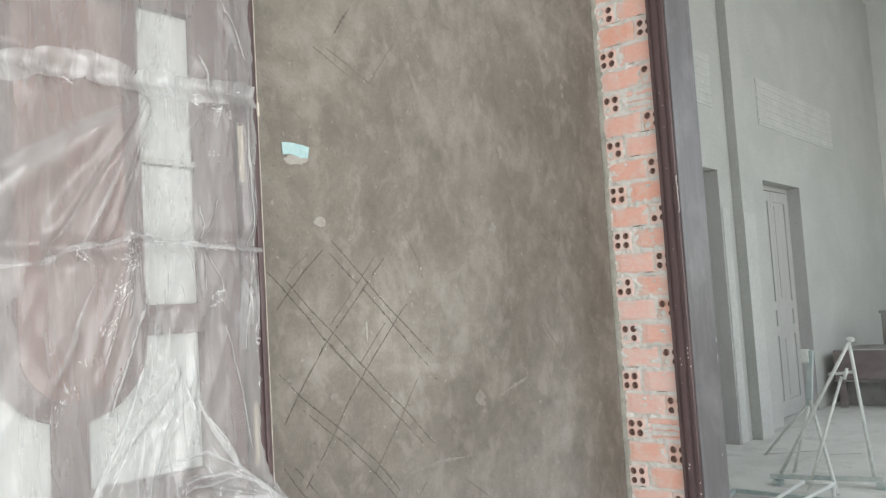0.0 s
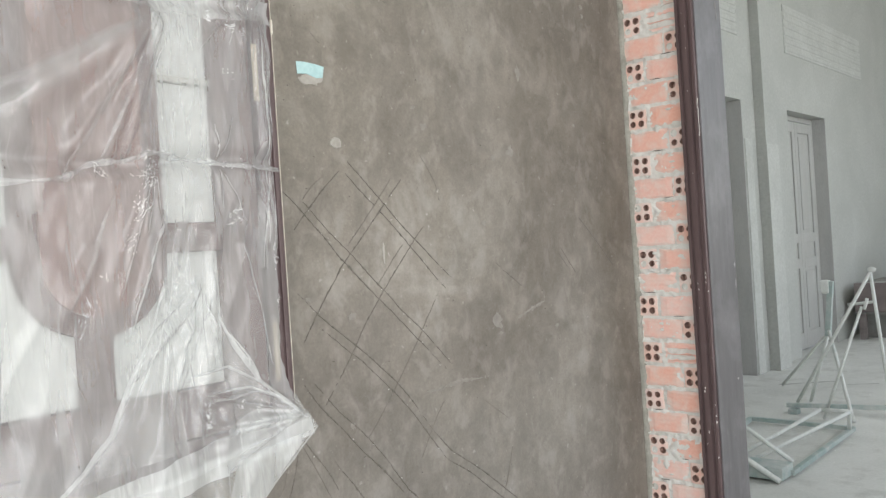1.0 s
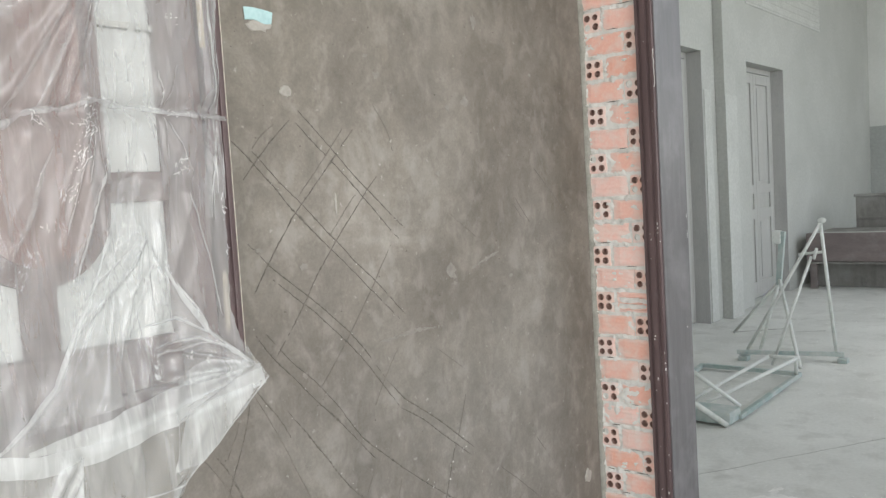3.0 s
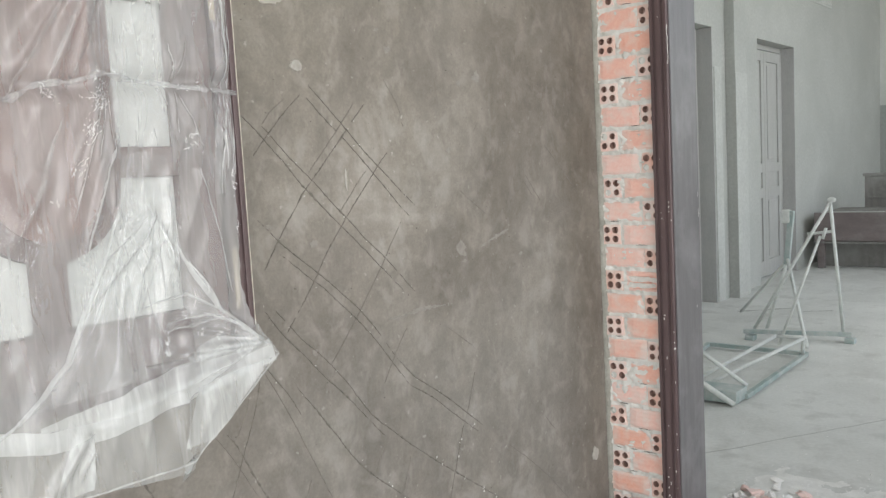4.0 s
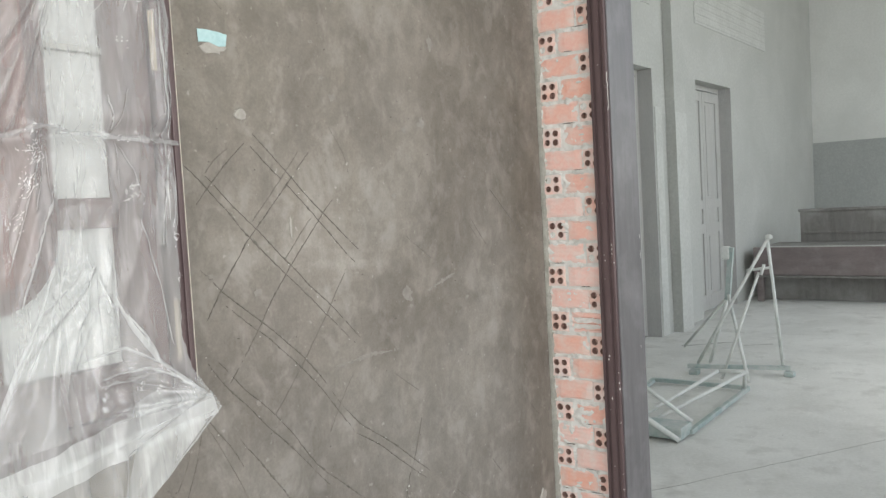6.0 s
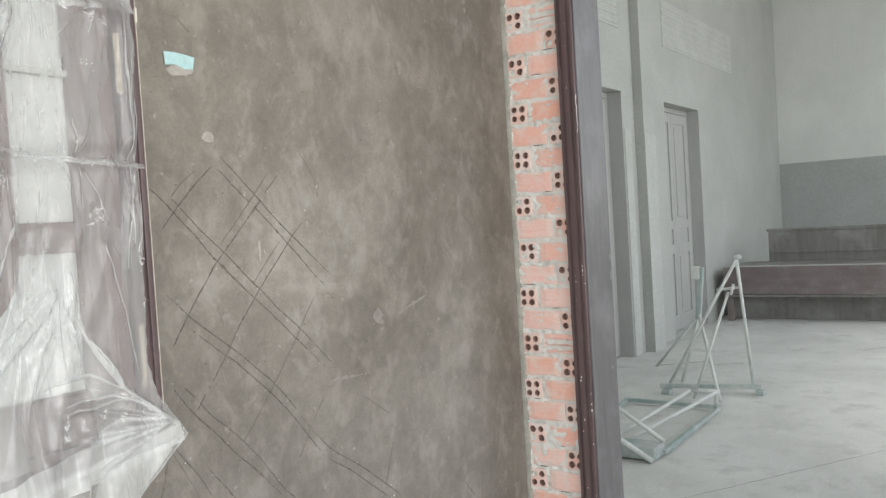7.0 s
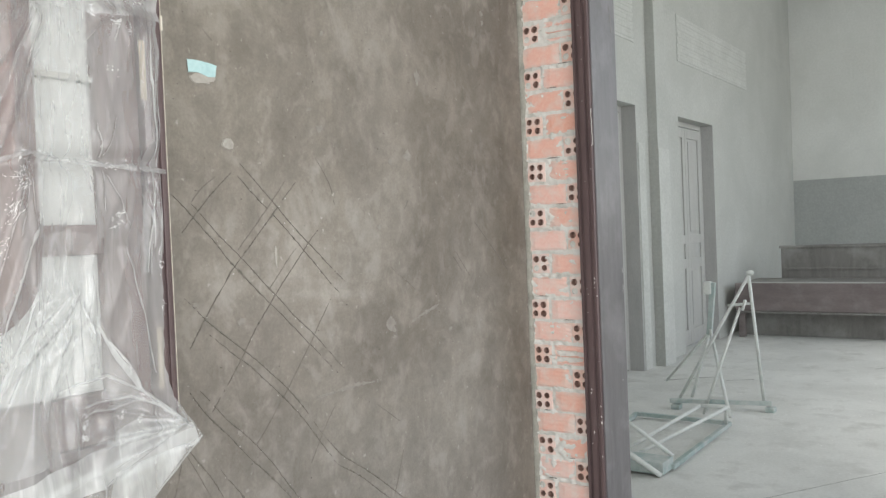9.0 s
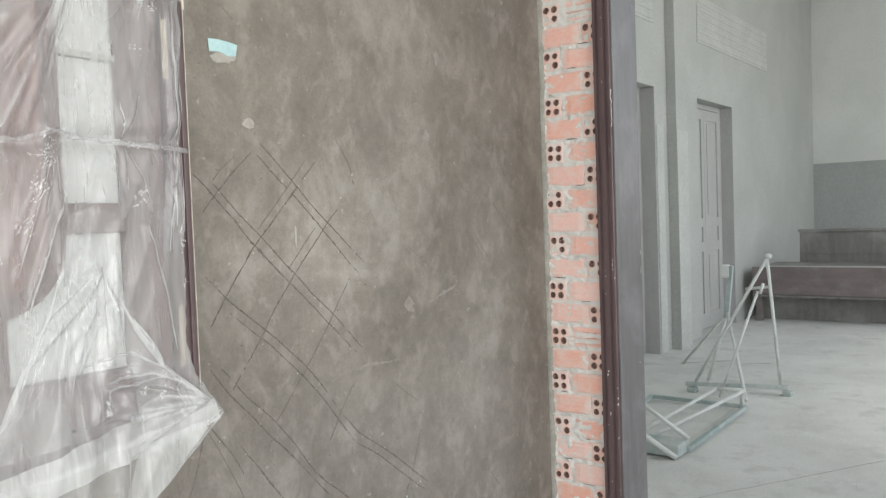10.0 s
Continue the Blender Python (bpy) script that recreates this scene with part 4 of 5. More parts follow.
def blue_patch():
    bm = bmesh.new()
    top = [(-1.693, 1.984), (-1.665, 1.986), (-1.63, 1.984), (-1.600, 1.980)]
    low = [(-1.691, 1.953), (-1.662, 1.956), (-1.628, 1.947), (-1.606, 1.950)]
    t = [bm.verts.new((x, -0.004, z)) for x, z in top]
    b = [bm.verts.new((x, -0.004, z)) for x, z in low]
    tb = [bm.verts.new((x, -0.0005, z + 0.001)) for x, z in top]
    bb = [bm.verts.new((x, -0.0005, z - 0.001)) for x, z in low]
    for k in range(3):
        bm.faces.new((t[k], b[k], b[k + 1], t[k + 1]))
        bm.faces.new((t[k], t[k + 1], tb[k + 1], tb[k]))
        bm.faces.new((b[k], bb[k], bb[k + 1], b[k + 1]))
    bmesh.ops.recalc_face_normals(bm, faces=bm.faces)
    part("blue_patch", bm, BLUE, wall_north, "scrap of pale blue paint")


blue_patch()
flake("lime_chip", -1.645, 1.942, 0.075, 0.03, LIME, 0.3, "pale bare patch", 0.003)
flake("lime_chip", -1.574, 1.778, 0.040, 0.030, LIME, 1.1, "pale lime chip")
flake("lime_chip", -0.109, 0.274, 0.05, 0.055, LIME, 2.6, "pale lime chip")
flake("lime_chip", -1.42, 1.472, 0.010, 0.060, LIME, 3.3, "pale lime streak", 0.002)
for x, z, w, h in ((-0.724, 2.064, 0.030, 0.05), (-0.797, 1.789, 0.035, 0.03), (-0.893, 1.761, 0.02, 0.02), (-0.922, 1.223, 0.045, 0.05), (-1.555, 1.304, 0.03, 0.022)):
    flake("lime_chip", x, z, w, h, FAINT_LIME, x * 7, "pale lime smear", 0.0015, 0.45)
for k in range(14):
    flake("lime_chip", random.uniform(-1.7, -0.15), random.uniform(0.35, 2.4), random.uniform(0.010, 0.026), random.uniform(0.008, 0.022), FAINT_LIME, k * 1.9, "", 0.0015, 0.5)


# ---------------------------------------------------------------- hollow bricks of the jamb
B = 0.08


def header_mesh(seed):
    """End of a four-hole brick: a square face with four round holes that go in. Face at x = 0, looks to -x."""
    rnd = random.Random(seed)
    bm = bmesh.new()
    n = 16
    hb = B / 2
    for sy in (-1, 1):
        for sz in (-1, 1):
            plugged = rnd.random() < (0.3 if sy > 0 else 0.05)
            cy, cz, r = sy * 0.0185, sz * 0.0185, 0.0132 + rnd.uniform(-0.0008, 0.0012)
            ring, sq, deep = [], [], []
            for k in range(n):
                a = 2 * math.pi * (k + 0.5) / n
                c, s = math.cos(a), math.sin(a)
                ring.append(bm.verts.new((0, cy + r * c, cz + r * s)))
                f = 1 / max(abs(c), abs(s))
                y, z = max(-1, min(1, c * f)), max(-1, min(1, s * f))
                if abs(abs(y) - 1) < 0.42 and abs(abs(z) - 1) < 0.42:
                    y, z = math.copysign(1, y), math.copysign(1, z)
                oy = sy * hb / 2 + y * hb / 2
                oz = sz * hb / 2 + z * hb / 2
                jag = 0.0015 * rnd.uniform(-1, 1) if abs(oy) > hb * 0.98 or abs(oz) > hb * 0.98 else 0
                sq.append(bm.verts.new((0.003 if jag else 0, oy + jag, oz + jag)))
                deep.append(bm.verts.new((0.007 + 0.004 * rnd.random() if plugged else 0.034, cy + r * c * 0.94, cz + r * s * 0.94)))
            for k in range(n):
                j = (k + 1) % n
                bm.faces.new((ring[k], ring[j], sq[j], sq[k]))
                bm.faces.new((ring[j], ring[k], deep[k], deep[j])).material_index = 2 if plugged else 1
            bm.faces.new(deep).material_index = 2 if plugged else 1
    for lo, hi in (((0.003, -hb, -hb), (0.075, -hb + 0.002, hb)), ((0.003, hb - 0.002, -hb), (0.075, hb, hb)), ((0.003, -hb + 0.002, -hb), (0.075, hb - 0.002, -hb + 0.002)), ((0.003, -hb + 0.002, hb - 0.002), (0.075, hb - 0.002, hb))):
        box(bm, lo, hi)
    me = bpy.data.meshes.new("brick")
    bm.normal_update()
    bm.to_mesh(me)
    bm.free()
    me.materials.append(BRICK_END)
    me.materials.append(HOLE)
    me.materials.append(MORTAR)
    return me


def stretcher_mesh(seed, length, broken=False):
    """Long face of a hollow brick with shallow extrusion lines and worn arrises."""
    rnd = random.Random(seed)
    bm = bmesh.new()
    nz, ny = 9, 6
    hb, hl = B / 2, length / 2
    grid = []
    for j in range(nz + 1):
        row = []
        for i in range(ny + 1):
            y, z = -hl + length * i / ny, -hb + B * j / nz
            edge = i in (0, ny) or j in (0, nz)
            x = 0.004 + 0.002 * rnd.random() if edge else (0.0005 if j % 2 else 0) + 0.0008 * rnd.random()
            if broken and not edge and i >= 2 and j in (2, 3, 5, 6):
                x = 0.016 + 0.006 * rnd.random()
            row.append(bm.verts.new((x, y + (0.003 * rnd.uniform(-1, 1) if edge else 0), z + (0.002 * rnd.uniform(-1, 1) if edge else 0))))
        grid.append(row)
    for j in range(nz):
        for i in range(ny):
            bm.faces.new((grid[j][i], grid[j + 1][i], grid[j + 1][i + 1], grid[j][i + 1]))
    rim = [grid[0][i] for i in range(ny + 1)] + [grid[j][ny] for j in range(1, nz + 1)] + [grid[nz][i] for i in range(ny - 1, -1, -1)] + [grid[j][0] for j in range(nz - 1, 0, -1)]
    back = [bm.verts.new((0.05, v.co.y, v.co.z)) for v in rim]
    for k in range(len(rim)):
        j = (k + 1) % len(rim)
        bm.faces.new((rim[k], rim[j], back[j], back[k]))
    me = bpy.data.meshes.new("brick")
    bm.normal_update()
    bm.to_mesh(me)
    bm.free()
    me.materials.append(BRICK)
    return me


HEADERS = [header_mesh(s) for s in range(8)]
STRETCHERS = [stretcher_mesh(s, 0.172) for s in range(5)]
BROKEN = stretcher_mesh(9, 0.172, True)
PALE = [stretcher_mesh(20 + s, 0.172) for s in range(3)]
for pale in PALE:
    pale.materials[0] = BRICK_PALE
COURSE = 0.0955


def brick(me, y, z, tilt):
    ob = new("brick", me)
    ob.matrix_basis = pose(0.002 + random.uniform(-0.003, 0.004), y, z, tilt, 0, random.uniform(-1.5, 1.5))
    ob.parent = wall_east


for i in range(31):
    z = COURSE * i + 0.035
    drift = 0.012 * math.sin(i * 1.7) + random.uniform(-0.006, 0.006)
    if i % 2 == 0:
        brick(random.choice(HEADERS), -0.054 + drift * 0.4, z, random.uniform(-2, 2))
        brick(BROKEN if i in (10, 24) else random.choice(PALE if i in (0, 2, 4, 8, 16) else STRETCHERS), -0.054 - 0.05 - 0.092 + drift * 0.4, z + random.uniform(-0.003, 0.003), random.uniform(-1.2, 1.2))
    else:
        brick(random.choice(PALE if i in (1, 5, 7, 9, 13) else STRETCHERS), -0.103 + drift * 0.5, z + random.uniform(-0.003, 0.003), random.uniform(-1.2, 1.2))
        brick(random.choice(HEADERS), -0.108 - 0.096 - 0.031 + drift * 0.3, z, random.uniform(-2, 2))


def mortar_joints():
    """Uneven mortar pressed out between the courses, just behind the brick faces."""
    bm = bmesh.new()
    ny, nz = 40, 420
    rows = []
    for j in range(nz + 1):
        row = []
        for i in range(ny + 1):
            y, z = 0.0 - 0.3 * i / ny, 2.98 * j / nz
            x = 0.0085 + 0.010 * noise.fractal((y * 40, z * 40, 0), 1, 2, 4) - 0.004 * noise.noise((y * 12, z * 12, 4))
            row.append(bm.verts.new((max(x, 0.0035), y, z)))
        rows.append(row)
    for j in range(nz):
        for i in range(ny):
            a = (rows[j][i], rows[j][i + 1], rows[j + 1][i + 1], rows[j + 1][i])
            bm.faces.new(a[::-1])
    return bm


# the joints leave the hollow brick ends free
def joints_without_holes():
    bm = mortar_joints()
    ends = [o for o in wall_east.children if o.data in HEADERS]
    spots = [(o.location.y, o.location.z) for o in ends]
    gone = []
    for f in bm.faces:
        c = f.calc_center_median()
        if any(abs(c.y - y) < 0.037 and abs(c.z - z) < 0.037 for y, z in spots):
            gone.append(f)
    bmesh.ops.delete(bm, geom=gone, context="FACES")
    return bm


def damp_edge():
    """Ragged edge of the render where it was cut back at the inner corner."""
    bm = bmesh.new()
    last = None
    for j in range(400):
        z = 2.98 * j / 399
        w = 0.020 + 0.012 * noise.fractal((z * 14, 3, 0), 1, 2, 4) + 0.008 * max(0, noise.noise((z * 5, 8, 0)))
        w = max(w, 0.006)
        ring = [bm.verts.new((-0.004 + 0.003 * noise.noise((z * 30, 1, 0)), 0.0, z)), bm.verts.new((-0.006 + 0.003 * noise.noise((z * 40, 2, 0)), -w * 0.6, z)), bm.verts.new((0.012, -w, z))]
        if last:
            for q in range(2):
                bm.faces.new((last[q], ring[q], ring[q + 1], last[q + 1]))
        last = ring
    bmesh.ops.recalc_face_normals(bm, faces=bm.faces)
    part("render_edge", bm, DAMP_EDGE, wall_east, "ragged greenish edge of the render", smooth=True)


damp_edge()


def mortar_lumps():
    """Blobs of mortar squeezed out between the bricks."""
    r = random.Random(5)
    bm = bmesh.new()
    for k in range(110):
        i = r.randrange(30)
        z = COURSE * i + 0.035 + r.choice((-1, 1)) * 0.045 + r.gauss(0, 0.004)
        y = -r.uniform(0.015, 0.27)
        if r.random() < 0.35:
            z, y = COURSE * i + 0.035 + r.uniform(-0.03, 0.03), r.choice((-0.102, -0.198)) + r.gauss(0, 0.006)
        g = bmesh.ops.create_icosphere(bm, subdivisions=1, radius=1.0)["verts"]
        a, b, c = r.uniform(0.002, 0.005), r.uniform(0.005, 0.016), r.uniform(0.003, 0.008)
        for v in g:
            f = r.uniform(0.75, 1.2)
            v.co = Vector((0.004 + v.co.x * a * f, y + v.co.y * b * f, z + v.co.z * c * f))
    tagged(part("mortar_lumps", bm, MORTAR, wall_east, "squeezed-out lumps of mortar"), kind="stuff")


mortar_lumps()


def joint_gaps():
    """Dark strips for the shade in open cracks where mortar is missing under a brick."""
    r = random.Random(8)
    for k in range(20):
        i = r.randrange(1, 29)
        z = COURSE * i + 0.035 - 0.0415 + r.gauss(0, 0.001)
        y1 = -r.uniform(0.02, 0.2)
        n = r.randrange(4, 9)
        bm = bmesh.new()
        last = None
        for q in range(n + 1):
            y = y1 - 0.008 * q
            h = 0.0016 * math.sin(math.pi * (q + 0.5) / (n + 1)) * r.uniform(0.6, 1.5)
            dz = 0.0012 * r.uniform(-1, 1)
            ring = [bm.verts.new((0.0015, y, z + dz - h)), bm.verts.new((0.0008, y, z + dz)), bm.verts.new((0.0015, y, z + dz + h))]
            if last:
                for e in range(2):
                    bm.faces.new((last[e], last[e + 1], ring[e + 1], ring[e]))
            last = ring
        bmesh.ops.recalc_face_normals(bm, faces=bm.faces)
        part("joint_crack", bm, SCORE, wall_east)


joint_gaps()
part("mortar_joints", joints_without_holes(), MORTAR, wall_east, "pale rough mortar", smooth=True)


# ---------------------------------------------------------------- door frame
def door_frame():
    ob = empty("door_1", (0, 0, 0), label="dark brown varnished door frame with moulded front and paint splashes", category="door frame", kind="structure")

    def upright(y_in, sign):
        # profile in x, y: stepped mouldings on the front, flat reveal
        prof = [(-0.018, 0.080), (-0.026, 0.076), (-0.026, 0.066), (-0.020, 0.062), (-0.020, 0.054), (-0.034, 0.048), (-0.034, 0.030), (-0.028, 0.026), (-0.028, 0.020), (-0.038, 0.014), (-0.038, 0.003), (-0.034, 0.0), (0.215, 0.0), (0.215, 0.080)]
        bm = bmesh.new()
        lo = [bm.verts.new((x, y_in + sign * y, 0.0)) for x, y in prof]
        hi = [bm.verts.new((x, y_in + sign * y, DOOR_TOP - 0.07)) for x, y in prof]
        n = len(prof)
        for k in range(n):
            j = (k + 1) % n
            bm.faces.new((lo[k], lo[j], hi[j], hi[k]))
        bm.faces.new(lo)
        bm.faces.new(hi[::-1])
        bmesh.ops.recalc_face_normals(bm, faces=bm.faces)
        return bm

    left = part("upright", upright(JAMB, 1), BROWN, ob)
    part("reveal_board", boxes(((-0.026, JAMB - 0.006, 0.0), (0.212, JAMB - 0.0005, DOOR_TOP - 0.075)), bevel=0.002), BROWN_DUSTY_LIT, ob, "flat reveal of the frame, greyed by dust and painted sheen")
    part("upright", upright(DOOR_END, -1), BROWN, ob)
    part("head", boxes(((-0.034, DOOR_END, DOOR_TOP - 0.07), (0.215, JAMB, DOOR_TOP)), bevel=0.004), BROWN, ob)
    # white splashes and drips on the moulding
    rnd = random.Random(4)
    spots = [(0.011, z, 0.003) for z in (1.312, 1.295, 1.276)] + [(0.043, 1.249, 0.0026), (0.003, 1.242, 0.002), (0.043, 0.867, 0.004), (0.046, 0.853, 0.0034), (0.004, 0.803, 0.002),
             (0.003, 0.761, 0.004), (0.003, 0.738, 0.0036), (0.038, 0.696, 0.0036), (0.047, 0.649, 0.002), (0.004, 0.602, 0.0026), (0.04, 0.42, 0.0016), (0.004, 0.393, 0.002)]
    spots += [(rnd.choice((rnd.uniform(0.002, 0.012), rnd.uniform(0.031, 0.047))), abs(rnd.gauss(0, 0.16)), rnd.uniform(0.0014, 0.0034)) for k in range(34)]
    spots += [(rnd.choice((rnd.uniform(0.002, 0.012), rnd.uniform(0.031, 0.047))), rnd.uniform(0.3, 2.6), rnd.uniform(0.0009, 0.0018)) for k in range(14)]
    for dy, z, q in spots:
        y = JAMB + dy
        x = -0.038 if dy < 0.014 else -0.034
        bm = bmesh.new()
        bmesh.ops.create_icosphere(bm, subdivisions=1, radius=q)
        sy, sz = rnd.uniform(0.7, 1.1), rnd.uniform(0.8, 2.2)
        for v in bm.verts:
            f = rnd.uniform(0.7, 1.25)
            v.co = Vector((x + v.co.x * 0.35, y + v.co.y * sy * f, z + v.co.z * sz * f))
        part("paint_splash", bm, SPLASH, left)
    # paint run on the edge of the reveal, and a peeled scrape high on it
    for x, z, q, tall in ((0.199, 1.33, 0.002, 5.0), (0.20, 1.255, 0.002, 9.0), (0.165, 0.874, 0.002, 2.0), (0.165, 2.37, 0.006, 3.0), (0.172, 2.33, 0.005, 4.0), (0.158, 2.41, 0.004, 2.5)):
        bm = bmesh.new()
        bmesh.ops.create_icosphere(bm, subdivisions=2, radius=q)
        for v in bm.verts:
            f = 1 + 0.5 * noise.noise(v.co * 900)
            v.co = Vector((x + v.co.x * f, JAMB - 0.0065 + v.co.y * 0.3, z + v.co.z * tall * f))
        part("paint_splash", bm, SPLASH if z < 2 else OLD_WOOD, ob)
    # a thin wandering run of paint down the arris
    z, y = 2.0, JAMB - 0.001
    while z > 1.84:
        step = rnd.uniform(0.008, 0.022)
        y1 = JAMB - 0.001 + rnd.uniform(-0.002, 0.003)
        if rnd.random() < 0.75:
            bm = bmesh.new()
            tube(bm, (-0.0375, y, z), (-0.0375, y1, z - step), rnd.uniform(0.0008, 0.0017), 6)
            part("paint_drip", bm, SPLASH, left)
        z, y = z - step, y1


door_frame()


# ---------------------------------------------------------------- hall doors
def hall_door(name, x0, x1):
    ob = empty(name, (0, 0, 0), label="closed dusty brown panelled double door set back in the hall wall", category="door", kind="structure")
    y = 1.68
    part("door_frame", boxes(((x0, y - 0.03, 0), (x0 + 0.06, y + 0.03, 2.74)), ((x1 - 0.06, y - 0.03, 0), (x1, y + 0.03, 2.74)), ((x0 + 0.06, y - 0.03, 2.68), (x1 - 0.06, y + 0.03, 2.74)), bevel=0.005), DOOR_WOOD, ob)
    # dark lining of the far reveal
    part("lining", boxes(((x1 - 0.018, 1.497, 0.0), (x1 - 0.001, y - 0.03, 2.735))), LINING, ob, "dark wooden lining")
    mid = (x0 + x1) / 2
    for a, b in ((x0 + 0.062, mid - 0.002), (mid + 0.002, x1 - 0.062)):
        leaf = part("leaf", boxes(((a, y - 0.012, 0.01), (b, y + 0.012, 2.675))), DOOR_WOOD, ob)
        for s0, s1 in ((a, a + 0.09), (b - 0.09, b)):
            part("stile", boxes(((s0, y - 0.03, 0.012), (s1, y - 0.012, 2.673)), bevel=0.004), DOOR_WOOD, leaf)
        for z0, z1 in ((0.012, 0.2), (0.95, 1.07), (1.25, 1.36), (2.55, 2.673)):
            part("rail", boxes(((a + 0.09, y - 0.03, z0), (b - 0.09, y - 0.012, z1)), bevel=0.004), DOOR_WOOD, leaf)
        for z0, z1 in ((0.24, 0.91), (1.40, 2.51)):
            part("panel", boxes(((a + 0.13, y - 0.024, z0), (b - 0.13, y - 0.012, z1)), bevel=0.008), DOOR_WOOD, leaf)


for k, (a, b) in enumerate(DOORS):
    hall_door("door_%d" % (k + 2), a, b)


def hall_trim():
    pilaster = tagged(part("pilaster", boxes(((5.33, 1.40, 0.0), (5.64, 1.5, HEIGHT)), bevel=0.006), HALL_PAINT), "pale dusty painted pilaster on the hall wall", "pilaster", kind="structure")
    part("painted_band", boxes(((5.326, 1.394, 0.0), (5.644, 1.40, 2.31)), bevel=0.002), TRIM_PAINT, pilaster)
    for x0, x1, out in ((5.02, 5.2, 0.010),):
        tagged(part("trim", boxes(((x0, 1.5 - out, 0.0), (x1, 1.5, 2.36)), bevel=0.004), TRIM_PAINT), "pale raised band on the hall wall", "trim", kind="structure")
    # louvred vent fields over the doors
    for x0, x1 in ((3.8, 5.0), (6.3, 9.2)):
        ob = empty("vent", (0, 0, 0), label="white cast vent grille high in the hall wall", category="vent", group="hall vents")
        part("backing", boxes(((x0, 1.492, 3.38), (x1, 1.5, 3.92))), TRIM_PAINT, ob)
        for k in range(6):
            z = 3.41 + k * 0.085
            part("slat", boxes(((x0 + 0.02, 1.4885, z), (x1 - 0.02, 1.492, z + 0.05)), bevel=0.004), TRIM_PAINT, ob)


hall_trim()


# ---------------------------------------------------------------- plank bed
def plank_bed():
    ob = empty("plank_bed", (8.35, 0.0, 0), label="dusty dark brown wooden plank bed with a low backboard", category="bed")
    o = Vector((8.35, 0.0, 0))

    def put(name, lo, hi, mat, label="", bevel=0.008, under=None):
        bm = boxes((Vector(lo) - o, Vector(hi) - o), bevel=bevel)
        return part(name, bm, mat, under or ob, label)

    y0, y1 = -1.6, 1.36
    rail = put("front_rail", (7.80, y0, 0.345), (7.85, y1, 0.70), BED_WOOD)
    put("rail_lip", (7.785, y0, 0.318), (7.80, y1, 0.338), OLD_WOOD, "pale worn lip", 0.003, rail)
    put("end_rail", (7.85, y1 - 0.05, 0.36), (8.9, y1, 0.66), BED_WOOD)
    put("end_rail", (7.85, y0, 0.36), (8.9, y0 + 0.05, 0.66), BED_WOOD)
    put("back_rail", (8.85, y0 + 0.05, 0.36), (8.9, y1 - 0.05, 0.66), BED_WOOD)
    for k in range(8):
        a = 7.86 + k * 0.124
        put("plank", (a, y0 + 0.05, 0.66), (a + 0.119, y1 - 0.05, 0.695), TRIM_PAINT if k < 2 else OLD_WOOD, "", 0.003)
    board = put("backboard", (8.90, y0, 0.50), (8.95, 1.03, 1.10), OLD_WOOD)
    put("backboard_cap", (8.88, y0, 1.10), (8.97, 1.05, 1.14), OLD_WOOD, under=board)
    put("backboard_moulding", (8.885, y0, 0.80), (8.90, 1.0, 0.83), OLD_WOOD, "", 0.003, board)
    # added board that keeps the space under the bed dark
    put("plinth", (8.05, y0 + 0.05, 0.0), (8.08, y1 - 0.05, 0.36), OLD_WOOD, "board added to hold the shade under the bed")
    for x, y in ((7.82, y0 + 0.03), (7.82, y1 - 0.11), (8.82, y0 + 0.03), (8.82, y1 - 0.11)):
        put("leg", (x, y, 0.0), (x + 0.08, y + 0.08, 0.36 if x < 8 else 0.5), BED_WOOD)


plank_bed()


# ---------------------------------------------------------------- hoist stand and its frame
def hoist_stand():
    ob = empty("hoist_stand", (3.55, 0.3, 0), label="teal and white painted steel three-legged hoist stand on a base bar", category="stand")
    o = Vector((3.55, 0.3, 0))

    def bar(name, a, b, r, mat, square=False, label=""):
        return rod(name, Vector(a) - o, Vector(b) - o, r, mat, ob, square, label)

    apex = Vector((3.45, 0.016, 1.09))
    base = bar("base_bar", (3.66, -0.07, 0.065), (3.46, 0.68, 0.065), 0.022, TEAL, True, "pale teal base bar")
    bar("leg", (3.64, -0.018, 0.09), apex, 0.0128, WHITE_METAL)
    bar("leg", (3.48, 0.601, 0.09), apex, 0.0128, WHITE_METAL)
    bar("leg", (3.311, 0.356, 0.015), (3.45, 0.088, 0.84), 0.011, WHITE_METAL)
    bar("cross_bar", (3.5, 0.195, 0.85), (3.5, 0.020, 0.87), 0.011, WHITE_METAL)
    bm = bmesh.new()
    bmesh.ops.create_icosphere(bm, subdivisions=2, radius=0.027)
    for v in bm.verts:
        v.co = Vector((v.co.x * 0.7, v.co.y * 1.2, v.co.z * 0.8)) + apex - o + Vector((0, -0.01, 0.02))
    hub = part("hub", bm, WHITE_METAL, ob, smooth=True)
    rod("pin", Vector((3.44, 0.07, 0.82)) - o, Vector((3.46, 0.05, 0.90)) - o, 0.012, WHITE_METAL, hub)
    for y in (-0.07, 0.62):
        x = 3.66 - (y + 0.07) * 0.267
        part("foot", boxes((Vector((x - 0.05, y - 0.03, 0.0)) - o, Vector((x + 0.03, y + 0.04, 0.04)) - o), bevel=0.006), TEAL, base)


